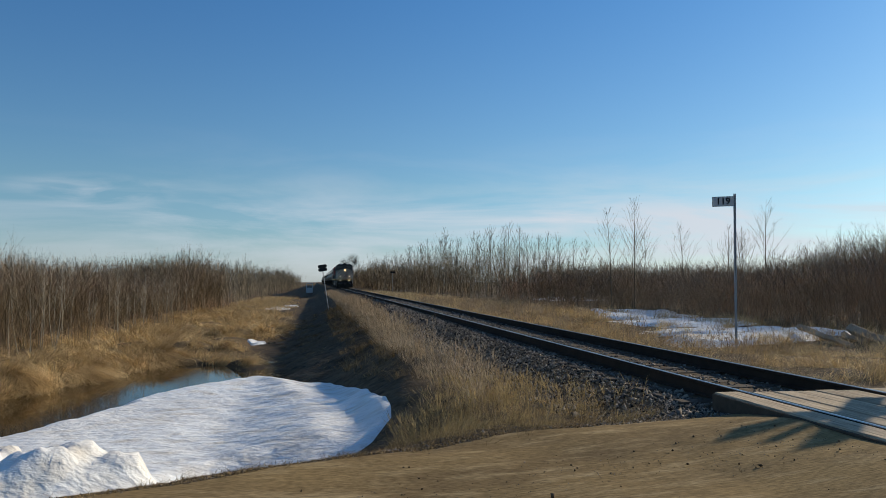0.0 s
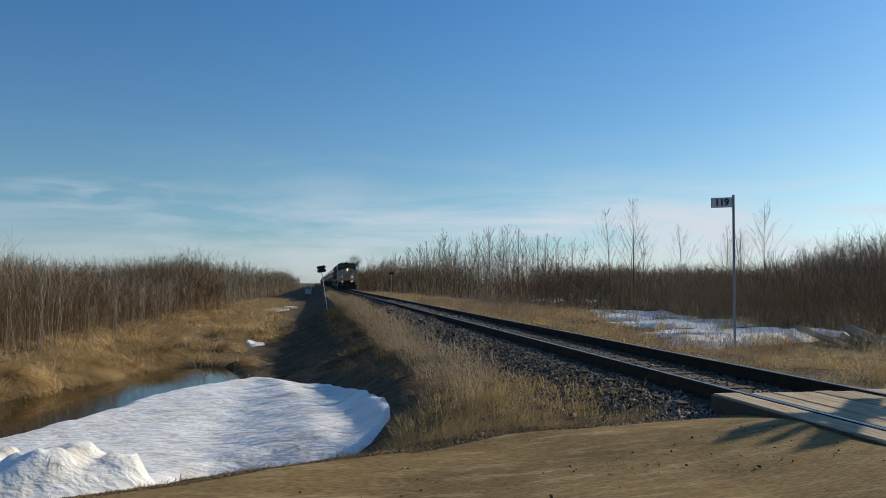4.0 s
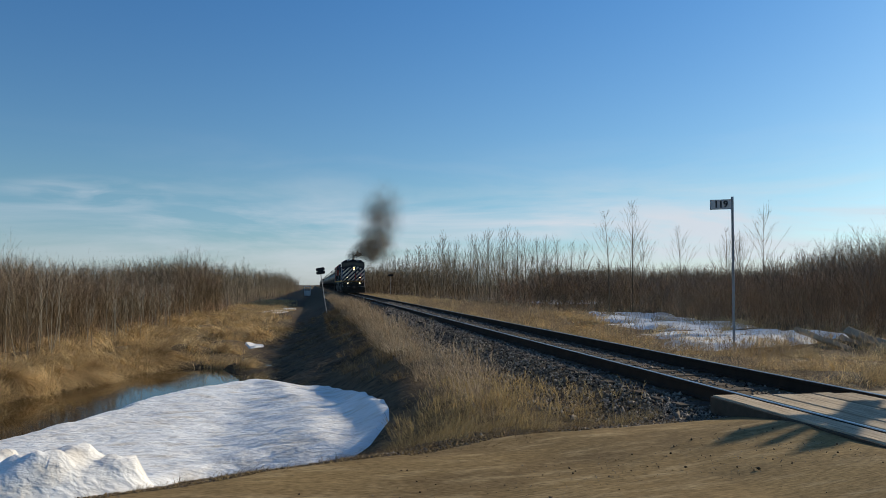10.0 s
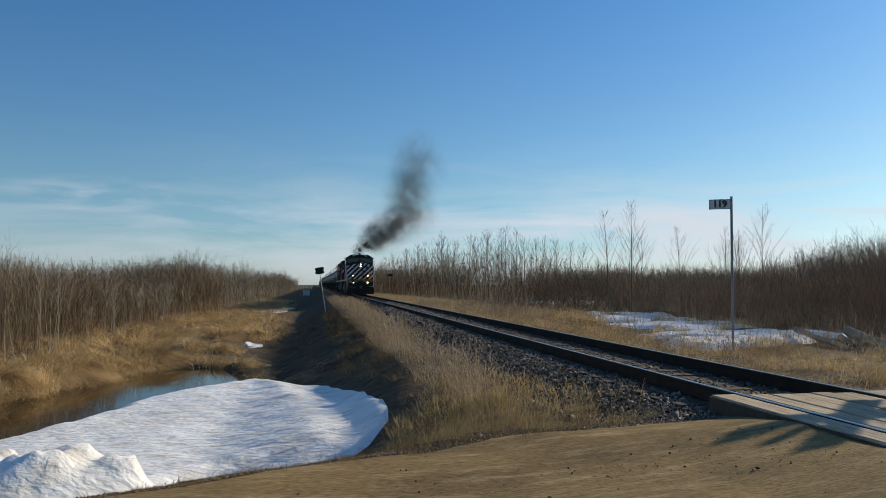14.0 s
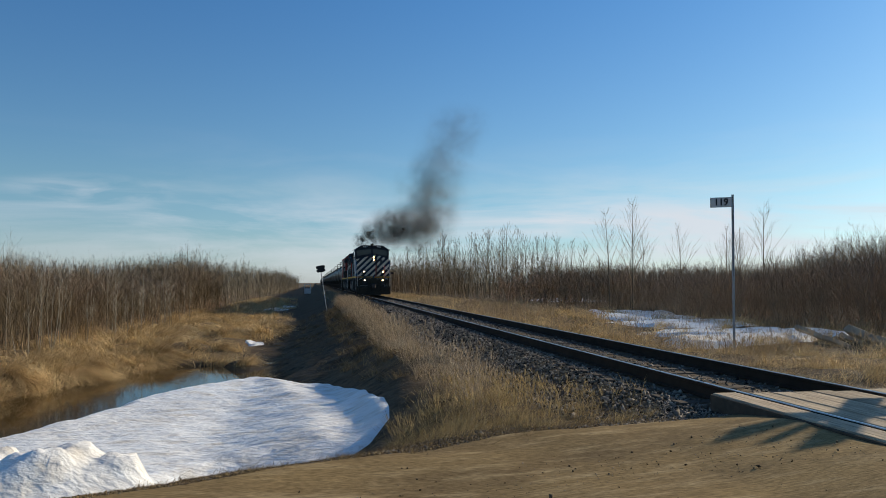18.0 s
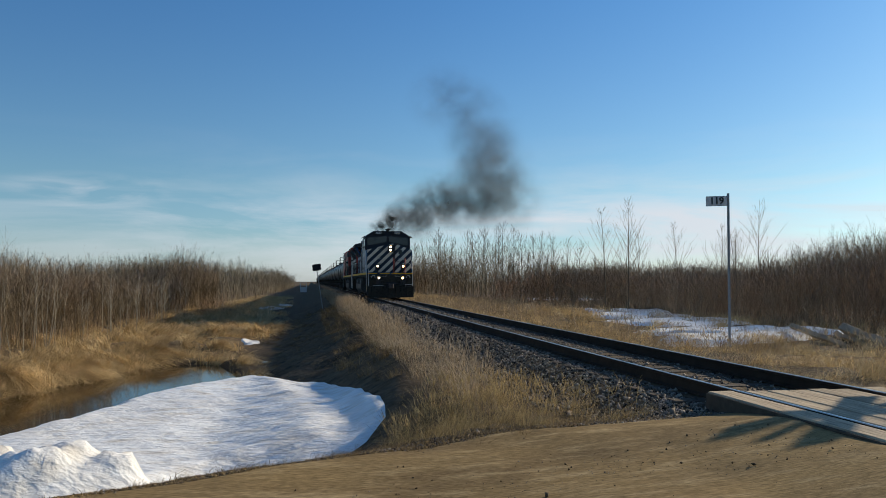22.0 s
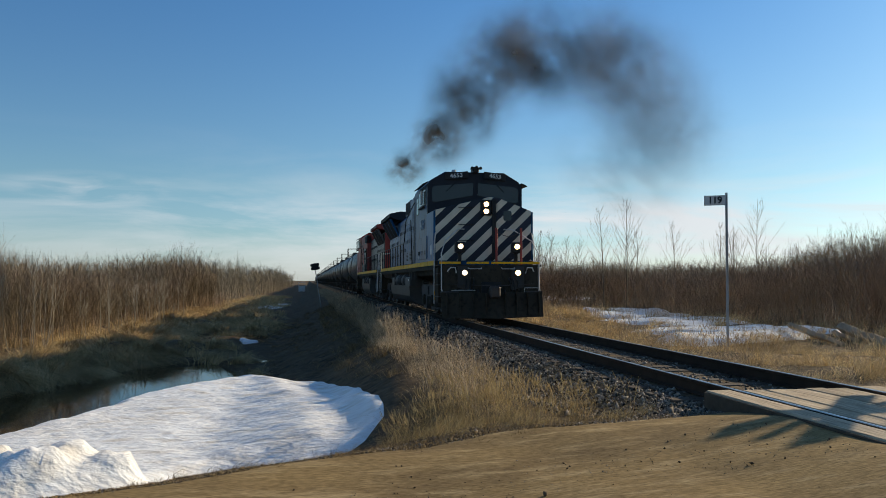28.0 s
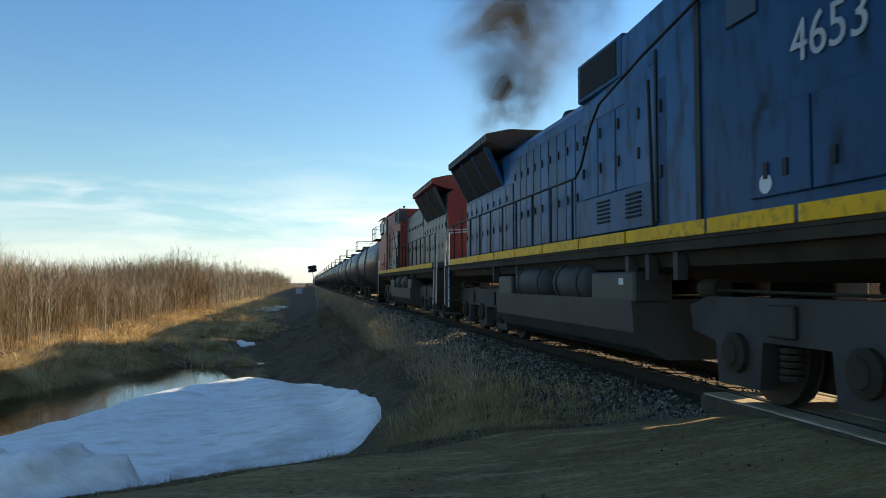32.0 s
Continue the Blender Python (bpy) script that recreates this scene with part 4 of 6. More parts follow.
# ---- ballast stones ----
def stones(name, n, keep, region, size, mat, label, lift=0.3):
    p = scatter(n, *region, keep)
    base = np.array([(0, 0, 1), (1, 0, 0), (0, 1, 0), (-1, 0, 0), (0, -1, 0), (0, 0, -1)], float)
    tri = np.array([(0, 1, 2), (0, 2, 3), (0, 3, 4), (0, 4, 1), (5, 2, 1), (5, 3, 2), (5, 4, 3), (5, 1, 4)])
    s = size * np.exp(rng.normal(0, 0.32, n)) * np.clip(np.hypot(p[:, 0], p[:, 1]) / 20, 1, 2.2)
    v = base[None] * s[:, None, None] * rng.uniform(0.55, 1.25, (n, 6, 1)) + rng.normal(0, 0.18, (n, 6, 3)) * s[:, None, None]
    a, b = rng.uniform(0, 6.28, n), rng.uniform(0, 6.28, n)
    ca, sa, cb, sb = np.cos(a), np.sin(a), np.cos(b), np.sin(b)
    v = np.stack([v[..., 0] * ca[:, None] - v[..., 1] * sa[:, None], v[..., 0] * sa[:, None] + v[..., 1] * ca[:, None], v[..., 2]], -1)
    v = np.stack([v[..., 0], v[..., 1] * cb[:, None] - v[..., 2] * sb[:, None], v[..., 1] * sb[:, None] + v[..., 2] * cb[:, None]], -1)
    v = v + np.stack([p[:, 0], p[:, 1], ground(p[:, 0], p[:, 1]) + s * lift], -1)[:, None]
    f = (tri[None] + (np.arange(n) * 6)[:, None, None]).reshape(-1, 3)
    return tagged(np_mesh(name, v.reshape(-1, 3), f, mat), label, "gravel", kind="stuff")


shoulder = lambda x, y: (x > np.interp(y, [7, 9, 12, 20, 40], [3.9, 3.0, 2.6, 2.6, 2.9])) & (x < 4.5) & (y > road_edge(x) + 0.15)
stones("ballast_shoulder", 21000, shoulder, (2.6, 4.5, 7.5, 45), 0.021, M_STONE, "grey crushed stone ballast spilling down the embankment")
between = lambda x, y: (np.abs(np.abs(x - TX) - 0.75) > 0.09) & (y > 8.0)
stones("ballast_bed", 15000, between, (4.45, 7.4, 8, 60), 0.021, M_STONE, "grey crushed stone between the rails and sleepers", 0.1)
def along_edge(mid, wide):
    return lambda x, y: (np.abs(x - TX) > 1.2) & (inside(SNOWBANK, x, y) < -0.05) & (rng.uniform(0, 1, len(x)) < np.exp(-((y - road_edge(x) - mid) / wide) ** 2))


stones("roadside_gravel", 5500, along_edge(0.25, 0.55), (-3, 4.3, 4.6, 9.2), 0.0085, M_STONE, "small loose stones along the edge of the road")
stones("road_edge_clods", 6000, along_edge(-0.05, 0.40), (-3, 4.3, 4.6, 9.0), 0.0095, M_ROAD, "crumbled clods of road dirt along the edge", 0.3)
stones("dark_edge_clods", 5000, along_edge(0.05, 0.34), (-3, 4.3, 4.6, 9.0), 0.0085, M_DARKCLOD, "dark clods of turf and soil along the road edge", 0.3)
apron = lambda x, y: (y > road_edge(x) - 0.25) & (y < road_edge(x) + 1.1) & (rng.uniform(0, 1, len(x)) < np.clip((x - 2.5) / 1.0, 0, 1))
stones("apron_gravel", 6500, apron, (2.5, 4.45, 7.0, 9.4), 0.010, M_STONE, "grey fine gravel where the ballast meets the road", 0.3)
on_road = lambda x, y: (y < road_edge(x) - 0.2) & (np.abs(x - TX) > 1.3)
stones("road_grit", 3200, on_road, (-3, 4.2, 3.4, 7.8), 0.0036, M_STONE, "fine grit scattered on the dirt road", 0.75)
stones("road_pebbles", 300, on_road, (-3, 4.2, 3.6, 7.6), 0.0085, M_DARKCLOD, "scattered dark pebbles and clods on the dirt road", 0.9)


# ---- signs, posts, logs ----
def mile_sign(x, y):
    g = float(ground(np.array([x]), np.array([y]))[0])
    s = empty("mile_sign", "tall galvanised post with small white mile board in dead grass", "mile post")
    s.location = (x, y, g)
    s.rotation_euler = (0, radians(0.3), radians(-30))
    w = 0.034
    post = part("post", extrude_y([(-w, 0), (-w, 0.028), (-w + 0.012, 0.028), (-0.012, 0.006), (0.012, 0.006), (w - 0.012, 0.028), (w, 0.028), (w, 0), (0.014, -0.010), (-0.014, -0.010)], 0, 4.36), M_GALV, s)
    post.data.transform(Matrix.Rotation(radians(90), 4, "X"))
    hole = part("bolt_hole", box(-0.008, 0.008, -0.0125, -0.0095, 2.1, 2.118), M_BLACK, post, "dark punched hole")
    for k in range(1, 46):
        o = new("bolt_hole", hole.data)
        o.parent, o.location = post, (0, 0, k * 0.048)
    board = part("board", box(-0.58, -0.03, -0.018, -0.012, 4.02, 4.28, 0.002), M_SIGNWHITE, s, "white mile board with black edge and figures")
    part("edging", box(-0.59, -0.025, -0.0125, -0.0105, 4.01, 4.29), M_BLACK, board)
    for k, c in enumerate("119"):
        lettering(c, 0.185, pose(-0.425 + 0.125 * k, -0.021, 4.15, 90, 0, 0), M_BLACK, board, "black figure", 1.0, 0.035)
    return s


mile_sign(11.47, 19.44)


def back_sign(x, y, lean):
    g = float(ground(np.array([x]), np.array([y]))[0])
    s = empty("leaning_sign", "dark back of a double-plate railway sign on a leaning post", "sign")
    s.location, s.rotation_euler = (x, y, g - 0.1), (0, radians(lean), radians(12))
    part("post", tube([(0, 0, 0), (0, 0, 3.62)], 0.035, 8), M_GALV, s)
    for z in (3.26, 3.52):
        bm = bmesh.new()
        pts = [(0.36 * math.copysign(abs(math.cos(a)) ** 0.5, math.cos(a)), z + 0.135 * math.copysign(abs(math.sin(a)) ** 0.6, math.sin(a))) for a in (2 * math.pi * k / 20 for k in range(20))]
        part("plate", extrude_y(pts, -0.055, -0.04, bm), M_BLACK, s, "dark painted sign plate")
    return s


back_sign(0.95, 60.3, -9.0)


def stub_sign(x, y):
    g = float(ground(np.array([x]), np.array([y]))[0])
    s = empty("track_marker", "small black marker plate on a thin post by the track", "sign")
    s.location = (x, y, g - 0.1)
    part("post", tube([(0, 0, 0), (0, 0, 3.2)], 0.03, 8), M_GALV, s)
    part("plate", box(-0.36, 0.36, -0.05, -0.035, 3.1, 3.36, 0.004), M_BLACK, s)


stub_sign(10.37, 104.5)


def far_frame(x, y):
    s = empty("signal_box", "small pale equipment frame beside the far track", "signal equipment")
    s.location = (x, y, float(ground(np.array([x]), np.array([y]))[0]) - 0.1)
    part("cabinet", box(-0.9, 0.9, -0.6, 0.6, 0, 1.5, 0.02), M_SIGNWHITE, s)
    for a in (-0.85, 0.85):
        part("upright", box(a - 0.06, a + 0.06, -0.06, 0.06, 1.5, 2.6, 0.005), M_SIGNWHITE, s)
    part("crossbar", box(-1.0, 1.0, -0.07, 0.07, 2.6, 2.75, 0.005), M_SIGNWHITE, s)


far_frame(-2.0, 215)


def old_timber(a, b, w, seed):
    """A weathered squared timber lying with one end raised, from a to b."""
    r = np.random.default_rng(seed)
    a, b = Vector(a), Vector(b)
    pts = [a.lerp(b, k / 6) - a + Vector((0, 0, 0.012 * r.normal())) for k in range(7)]
    o = part("old_timber", tube(pts, w, 4, r2=w * 0.85), M_LOG)
    bm = bmesh.new()
    bm.from_mesh(o.data)
    bmesh.ops.bevel(bm, geom=bm.edges[:], offset=w * 0.12, segments=1, affect="EDGES")
    bm.to_mesh(o.data)
    bm.free()
    o.location = a
    tagged(o, "weathered grey squared timber lying tilted in dead grass", "timber", "old timbers")


old_timber((14.45, 21.0, -0.14), (14.1, 18.2, -0.50), 0.10, 1)
old_timber((15.6, 20.2, -0.16), (14.5, 16.9, -0.45), 0.17, 2)
old_timber((15.9, 20.9, -0.40), (14.9, 18.2, -0.50), 0.11, 3)


def crossing_sign(x, y):
    """A crossing sign on the far approach, whose shadow falls over the deck and the road."""
    g = float(ground(np.array([x]), np.array([y]))[0])
    s = empty("crossing_sign", "white crossbuck sign on a post at the road crossing", "road sign")
    s.location, s.rotation_euler = (x, y, g), (0, 0, radians(110))
    part("post", tube([(0, 0, -0.1), (0, 0, 3.95)], 0.06, 10), M_GALV, s)
    for a in (45, -45):
        b = part("blade", box(-0.61, 0.61, -0.012, 0.012, -0.125, 0.125, 0.004), M_SIGNWHITE, s)
        b.matrix_local = pose(0, -0.075 - 0.026 * (a > 0), 3.55, 0, a, 0)
    return s


crossing_sign(11.98, 9.72)
# unseen young poplars, added beside the far approach to cast a shadow over the road
st, tw, cr = bushes(np.array([19.9, 10.9]) + rng.normal(0, 0.42, (60, 2)), rng.uniform(6.0, 7.1, 60), 80, lean=0.05, thick=0.012, twig_thick=0.009)
v, f = joined([st, tw, cr])
tagged(np_mesh("poplar_clump", v, f, M_BARK), "unseen dense clump of leafless poplars added to shade the road", "tree")


# ---- the train ----
def wheelset(parent, y, r, gauge=0.7525):
    w = part("wheelset", lathe([(-0.98, 0.07), (-0.98, 0.085), (-gauge - 0.07, 0.085), (-gauge - 0.07, r), (-gauge + 0.05, r), (-gauge + 0.055, r + 0.026), (-gauge + 0.085, r + 0.02), (-gauge + 0.085, 0.09),
                                (gauge - 0.085, 0.09), (gauge - 0.085, r + 0.02), (gauge - 0.055, r + 0.026), (gauge - 0.05, r), (gauge + 0.07, r), (gauge + 0.07, 0.085), (0.98, 0.085), (0.98, 0.07)], (0, 0, 0), "X", 24), M_STEELWHEEL, parent)
    w.location = (0, y, r)
    return w


WHEELS = []   # wheelset, rolling radius, +1 or -1


def loco_truck(parent, axles, way):
    """One three-axle truck: two cast side frames, coil springs, journal boxes, a centre beam, and three wheelsets."""
    a, c, b = axles
    t = part("truck", box(-0.62, 0.62, a - 0.35, b + 0.35, 0.55, 0.85, 0.03), M_FRAME, parent, "dark truck with cast grey side frames")
    for s in (-1, 1):
        prof = [(a - 0.95, 0.98), (a - 0.55, 1.08), (b + 0.55, 1.08), (b + 0.95, 0.98), (b + 0.88, 0.70), (b + 0.42, 0.62), (b + 0.36, 0.20), (b - 0.36, 0.20), (b - 0.42, 0.66),
                (c + 0.42, 0.66), (c + 0.36, 0.20), (c - 0.36, 0.20), (c - 0.42, 0.66), (a + 0.42, 0.66), (a + 0.36, 0.20), (a - 0.36, 0.20), (a - 0.42, 0.62), (a - 0.88, 0.70)]
        x0, x1 = sorted((s * 1.06, s * 1.24))
        f = part("side_frame", extrude_x(prof, x0, x1), M_TRUCK, t)
        for y in axles:
            part("journal_box", lathe([(-0.03, 0.20), (0.03, 0.20), (0.06, 0.13), (0.08, 0.12)] if s > 0 else [(-0.08, 0.12), (-0.06, 0.13), (-0.03, 0.20), (0.03, 0.20)], (s * 1.27, y, 0.53), "X", 14), M_FRAME, f)
        for y in ((a + c) / 2 - 0.15, (c + b) / 2 + 0.15):
            bm = bmesh.new()
            for k in range(5):
                lathe([(0, 0.10), (0.03, 0.115), (0.045, 0.10)], (s * 1.16, y, 0.34 + k * 0.062), "Z", 10, bm)
            part("coil_spring", bm, M_FRAME, f)
            part("bolster_bracket", box(min(s * 1.24, s * 1.29), max(s * 1.24, s * 1.29), y - 0.20, y + 0.20, 0.72, 1.02, 0.015), M_TRUCK, f)
        part("brake_cylinder", lathe([(-0.2, 0.11), (0.16, 0.11), (0.2, 0.06)], (s * 1.14, b + 0.62, 1.16), "Y", 12), M_FRAME, t)
        part("brake_pipe", tube([(s * 1.2, a - 0.8, 1.15), (s * 1.22, c, 1.12), (s * 1.2, b + 0.8, 1.15)], 0.016, 6), M_FRAME, t)
    for y in axles:
        # dark box where a motor would hang, added to block light under the train
        part("traction_motor", box(-0.6, 0.6, y - 0.62, y + 0.40, 0.16, 0.9, 0.05), M_FRAME, t)
        WHEELS.append((wheelset(parent, y, 0.53), 0.53, way))
    return t


def rail_tubes(name, parent, mat, paths, r=0.019):
    for pts in paths:
        part(name, tube(pts, r, 6), mat, parent)


def mirrored(pts, s):
    return [(s * x, y, z) for x, y, z in pts]


def door_row(parent, x, s, y0, y1, z0, z1, n, mat, thick=0.022):
    """Tall hood doors, each with its latch."""
    w = (y1 - y0) / n
    # black sheet behind the doors, so the shade in their gaps is colour
    part("door_gasket", box(min(s * (x - 0.03), s * (x + 0.006)), max(s * (x - 0.03), s * (x + 0.006)), y0, y1, z0 - 0.02, z1 + 0.02), M_BLACK, parent, "black backing that darkens the gaps between the hood doors")
    for k in range(n):
        a, b = y0 + k * w + 0.018, y0 + (k + 1) * w - 0.018
        x0, x1 = sorted((s * (x - 0.004), s * (x + thick)))
        d = part("hood_door", box(x0, x1, a, b, z0, z1, 0.008), mat, parent)
        for z in (z0 + 0.35 * (z1 - z0), z0 + 0.8 * (z1 - z0)):
            h0, h1 = sorted((s * (x + thick), s * (x + thick + 0.02)))
            part("latch", box(h0, h1, b - 0.10, b - 0.05, z - 0.07, z + 0.07), M_BLACK, d)


def locomotive(label, hood_mat, cab_mat, rear_mat, way, striped):
    """A six-axle diesel with a wide cab, its nose face at y = 0, tail towards +y, rail top at z = 0."""
    e = empty("locomotive", label, "locomotive", "locomotives of the train")
    # frame, deck, tanks
    part("underframe", extrude_y([(-1.45, 1.66), (1.45, 1.66), (1.35, 1.40), (0.6, 1.22), (-0.6, 1.22), (-1.35, 1.40)], -0.55, 18.23), M_FRAME, e, "grimy black frame")
    part("deck", box(-1.55, 1.55, -0.92, 18.47, 1.66, 1.71, 0.006), M_FRAME, e)
    for s in (-1, 1):
        ys = [-0.02, 1.2, 2.75, 4.15, 6.06, 7.68, 9.39, 11.10, 12.72, 14.15, 15.48, 16.62, 17.76]
        for a, b in zip(ys, ys[1:]):
            x0, x1 = sorted((s * 1.535, s * 1.562))
            part("sill_stripe", box(x0, x1, a + 0.03, b - 0.03, 1.705, 1.855, 0.004), M_YELLOW, e, "chipped yellow sill stripe")
        part("sill", box(min(s * 1.42, s * 1.536), max(s * 1.42, s * 1.536), -0.03, 17.76, 1.56, 1.85, 0.005), M_FRAME, e)
        for y in (4.9, 5.59, 6.16, 11.20, 13.00):
            part("hanger", box(min(s * 1.38, s * 1.5), max(s * 1.38, s * 1.5), y - 0.05, y + 0.05, 1.25, 1.6, 0.005), M_TRUCK, e)
    for a, b in ((-1.53, -0.9), (-0.72, -0.05), (0.02, 1.5)):
        part("front_stripe", box(a, b, -0.945, -0.915, 1.73, 1.80, 0.004), M_YELLOW, e, "yellow strip across the front sill")
    tank = part("fuel_tank", extrude_y([(-1.38, 0.42), (-1.52, 0.62), (-1.55, 1.02), (1.55, 1.02), (1.52, 0.62), (1.38, 0.42), (1.1, 0.28), (-1.1, 0.28)], 5.92, 12.58), M_TANKGREY, e, "grey fuel tank")
    for s in (-1, 1):
        part("tank_block", box(min(s * 1.05, s * 1.54), max(s * 1.05, s * 1.54), 5.87, 7.25, 0.98, 1.36, 0.03), M_TANKGREY, tank)
        part("tank_block", box(min(s * 1.05, s * 1.5), max(s * 1.05, s * 1.5), 11.58, 12.53, 0.98, 1.36, 0.03), M_TANKGREY, tank)
        for a, b in ((7.54, 9.06), (9.44, 11.24)):
            res = part("air_reservoir", lathe([(a, 0.10), (a + 0.06, 0.26), (a + 0.16, 0.325), (b - 0.16, 0.325), (b - 0.06, 0.26), (b, 0.10)], (s * 1.22, 0, 1.22), "Y", 18), M_TRUCK, tank, "round grey air reservoir", True)
            for y in (a + 0.3, b - 0.3):
                part("strap", lathe([(y - 0.03, 0.329), (y - 0.03, 0.338), (y + 0.03, 0.338), (y + 0.03, 0.329)], (s * 1.22, 0, 1.22), "Y", 18), M_FRAME, res)
    part("placard", box(-1.552, -1.545, 6.16, 6.29, 1.2, 1.28), M_WHITE, tank)
    loco_truck(e, (0.6, 2.45, 4.25), way)
    loco_truck(e, (13.48, 15.33, 17.19), way)
    # nose
    prof = [(-1.5, 1.72), (-1.5, 3.47), (0.15, 3.90), (0.45, 3.88), (1.5, 3.47), (1.5, 1.72)]
    nose = part("nose", extrude_y(prof, 0.0, 1.42), hood_mat if striped else cab_mat, e)
    if striped:
        face = part("nose_face", extrude_y([(x * 0.998, z + (0.14 if z < 2 else -0.004)) for x, z in prof], -0.022, -0.002), M_STRIPES, nose, "nose face with slanting white and dark stripes")
    else:
        face = nose
    part("nose_door", extrude_y([(0.42, 1.95), (0.42, 3.74), (0.52, 3.82), (1.06, 3.58), (1.06, 1.95)], -0.04, -0.02), M_STRIPES if striped else cab_mat, nose)
    pane = [(0.74 + 0.13 * math.copysign(abs(math.cos(a)) ** 0.4, math.cos(a)), 3.30 + 0.16 * math.copysign(abs(math.sin(a)) ** 0.4, math.sin(a))) for a in (2 * math.pi * k / 20 for k in range(20))]
    part("door_window", extrude_y(pane, -0.052, -0.038), M_GLASS, nose, "small rounded dark window")
    part("door_post", box(0.25, 0.37, -0.09, -0.02, 1.9, 3.82, 0.01), M_BLACK, nose, "black door post")
    if striped:
        lamp = part("headlamp_box", box(-0.12, 0.24, -0.10, -0.02, 3.30, 3.80, 0.04), M_BLACK, nose, "black twin headlamp housing")
        for z in (3.43, 3.66):
            part("headlamp", lathe([(-0.135, 0.060), (-0.115, 0.078), (-0.09, 0.080)], (0.06, 0, z), "Y", 20), M_LAMP, lamp, "lit round headlamp")
            part("lamp_rim", lathe([(-0.09, 0.102), (-0.128, 0.100), (-0.132, 0.092), (-0.120, 0.082), (-0.09, 0.082)], (0.06, 0, z), "Y", 20), M_STEELWHEEL, lamp, "dull steel lamp rim")
    for y, z in ((-0.06, 3.55), (-0.06, 3.0), (-0.06, 2.5)):
        part("grab_iron", tube([(-0.78, y + 0.04, z), (-0.78, y - 0.02, z), (-0.32, y - 0.02, z), (-0.32, y + 0.04, z)], 0.012, 6), M_BLACK, nose)
    # front porch: rails, lamps, steps, plough, coupler
    for s in (-1, 1):
        rail_tubes("handrail", e, M_WHITERAIL, [
            mirrored([(0.62, -0.03, 2.86), (0.85, -0.25, 2.84), (1.32, -0.72, 2.45), (1.47, -0.92, 2.05), (1.47, -0.95, 0.95), (1.40, -0.95, 0.80)], s),
            mirrored([(1.50, -0.05, 2.75), (1.545, -0.12, 2.45), (1.56, -0.15, 2.1), (1.56, -0.15, 0.50)], s)])
        rail_tubes("coupling_lever", e, M_WHITERAIL, [mirrored([(1.3, -0.98, 1.5), (1.22, -1.05, 1.62), (1.08, -1.05, 1.62), (1.04, -1.0, 1.45)], s)], 0.022)
        part("ditch_lamp_box", box(s * 0.86 - 0.15, s * 0.86 + 0.15, -0.72, -0.5, 2.08, 2.42, 0.03), M_BLACK, e, "black ditch lamp housing")
        part("ditch_lamp", lathe([(-0.77, 0.060), (-0.75, 0.080), (-0.71, 0.082)], (s * 0.86, 0, 2.28), "Y", 18), M_DIMLAMP if s < 0 else M_LAMP, e, "lit round lamp")
        part("lamp_rim", lathe([(-0.71, 0.106), (-0.765, 0.104), (-0.770, 0.094), (-0.755, 0.084), (-0.71, 0.084)], (s * 0.86, 0, 2.28), "Y", 18), M_STEELWHEEL, e, "dull steel lamp rim")
        part("lamp_post", box(s * 0.86 - 0.05, s * 0.86 + 0.05, -0.6, -0.52, 1.7, 2.1, 0.005), M_BLACK, e)
        part("ditch_lamp", lathe([(-1.08, 0.060), (-1.06, 0.080), (-1.02, 0.082)], (s * 0.80, 0, 1.46), "Y", 18), M_DIMLAMP if s < 0 else M_LAMP, e, "lit round lamp")
        part("lamp_rim", lathe([(-0.92, 0.100), (-1.02, 0.112), (-1.075, 0.108), (-1.080, 0.096), (-1.065, 0.084), (-1.02, 0.084)], (s * 0.80, 0, 1.46), "Y", 18), M_STEELWHEEL, e, "dull steel lamp rim")
        for yy, y2 in ((-0.92, -0.12), (17.81, 18.42)):
            w = part("step_well", box(min(s * 0.95, s * 1.53), max(s * 0.95, s * 1.53), yy + 0.26, y2, 0.55, 1.62, 0.01), M_FRAME, e)
            for k, z in enumerate((0.36, 0.72, 1.08, 1.42)):
                part("tread", box(min(s * 1.18, s * 1.56), max(s * 1.18, s * 1.56), yy, y2, z, z + 0.025), M_TRUCK, w)
            part("kick_plate", box(min(s * 1.535, s * 1.55), max(s * 1.535, s * 1.55), y2 - 0.06, y2, 0.35, 1.66), M_FRAME, w)
        part("step_light", box(min(s * 1.551, s * 1.56), max(s * 1.551, s * 1.56), -0.17, -0.13, 0.62, 0.92), M_YELLOW, e, "yellow reflector strip")
        rail_tubes("rear_handrail", e, M_WHITERAIL, [
            mirrored([(1.5, 17.81, 2.75), (1.52, 18.00, 2.6), (1.52, 18.04, 1.9), (1.54, 17.90, 0.55)], s), mirrored([(1.5, 18.47, 2.75), (1.53, 18.50, 1.9), (1.54, 18.47, 0.6)], s), mirrored([(0.5, 18.47, 2.8), (1.0, 18.49, 2.75), (1.5, 18.47, 2.72)], s)], 0.022)
        part("cheek_plate", box(min(s * 0.5, s * 1.42), max(s * 0.5, s * 1.42), -0.98, -0.92, 0.82, 1.70, 0.01), M_PILOT, e)
    for x in (0.22, 0.98):
        part("porch_post", tube([(x, -0.74, 1.71), (x, -0.74, 2.86)], 0.036, 8), M_REDPAINT, e, "rusty red porch post")
    rail_tubes("porch_chain", e, M_STEELWHEEL, [[(0.22, -0.74, 2.74), (0.45, -0.75, 2.62), (0.60, -0.75, 2.59), (0.75, -0.75, 2.62), (0.98, -0.74, 2.74)]], 0.012)
    part("buffer_beam", box(-0.55, 0.55, -1.02, -0.9, 0.75, 1.70, 0.02), M_PILOT, e)
    bm = bmesh.new()
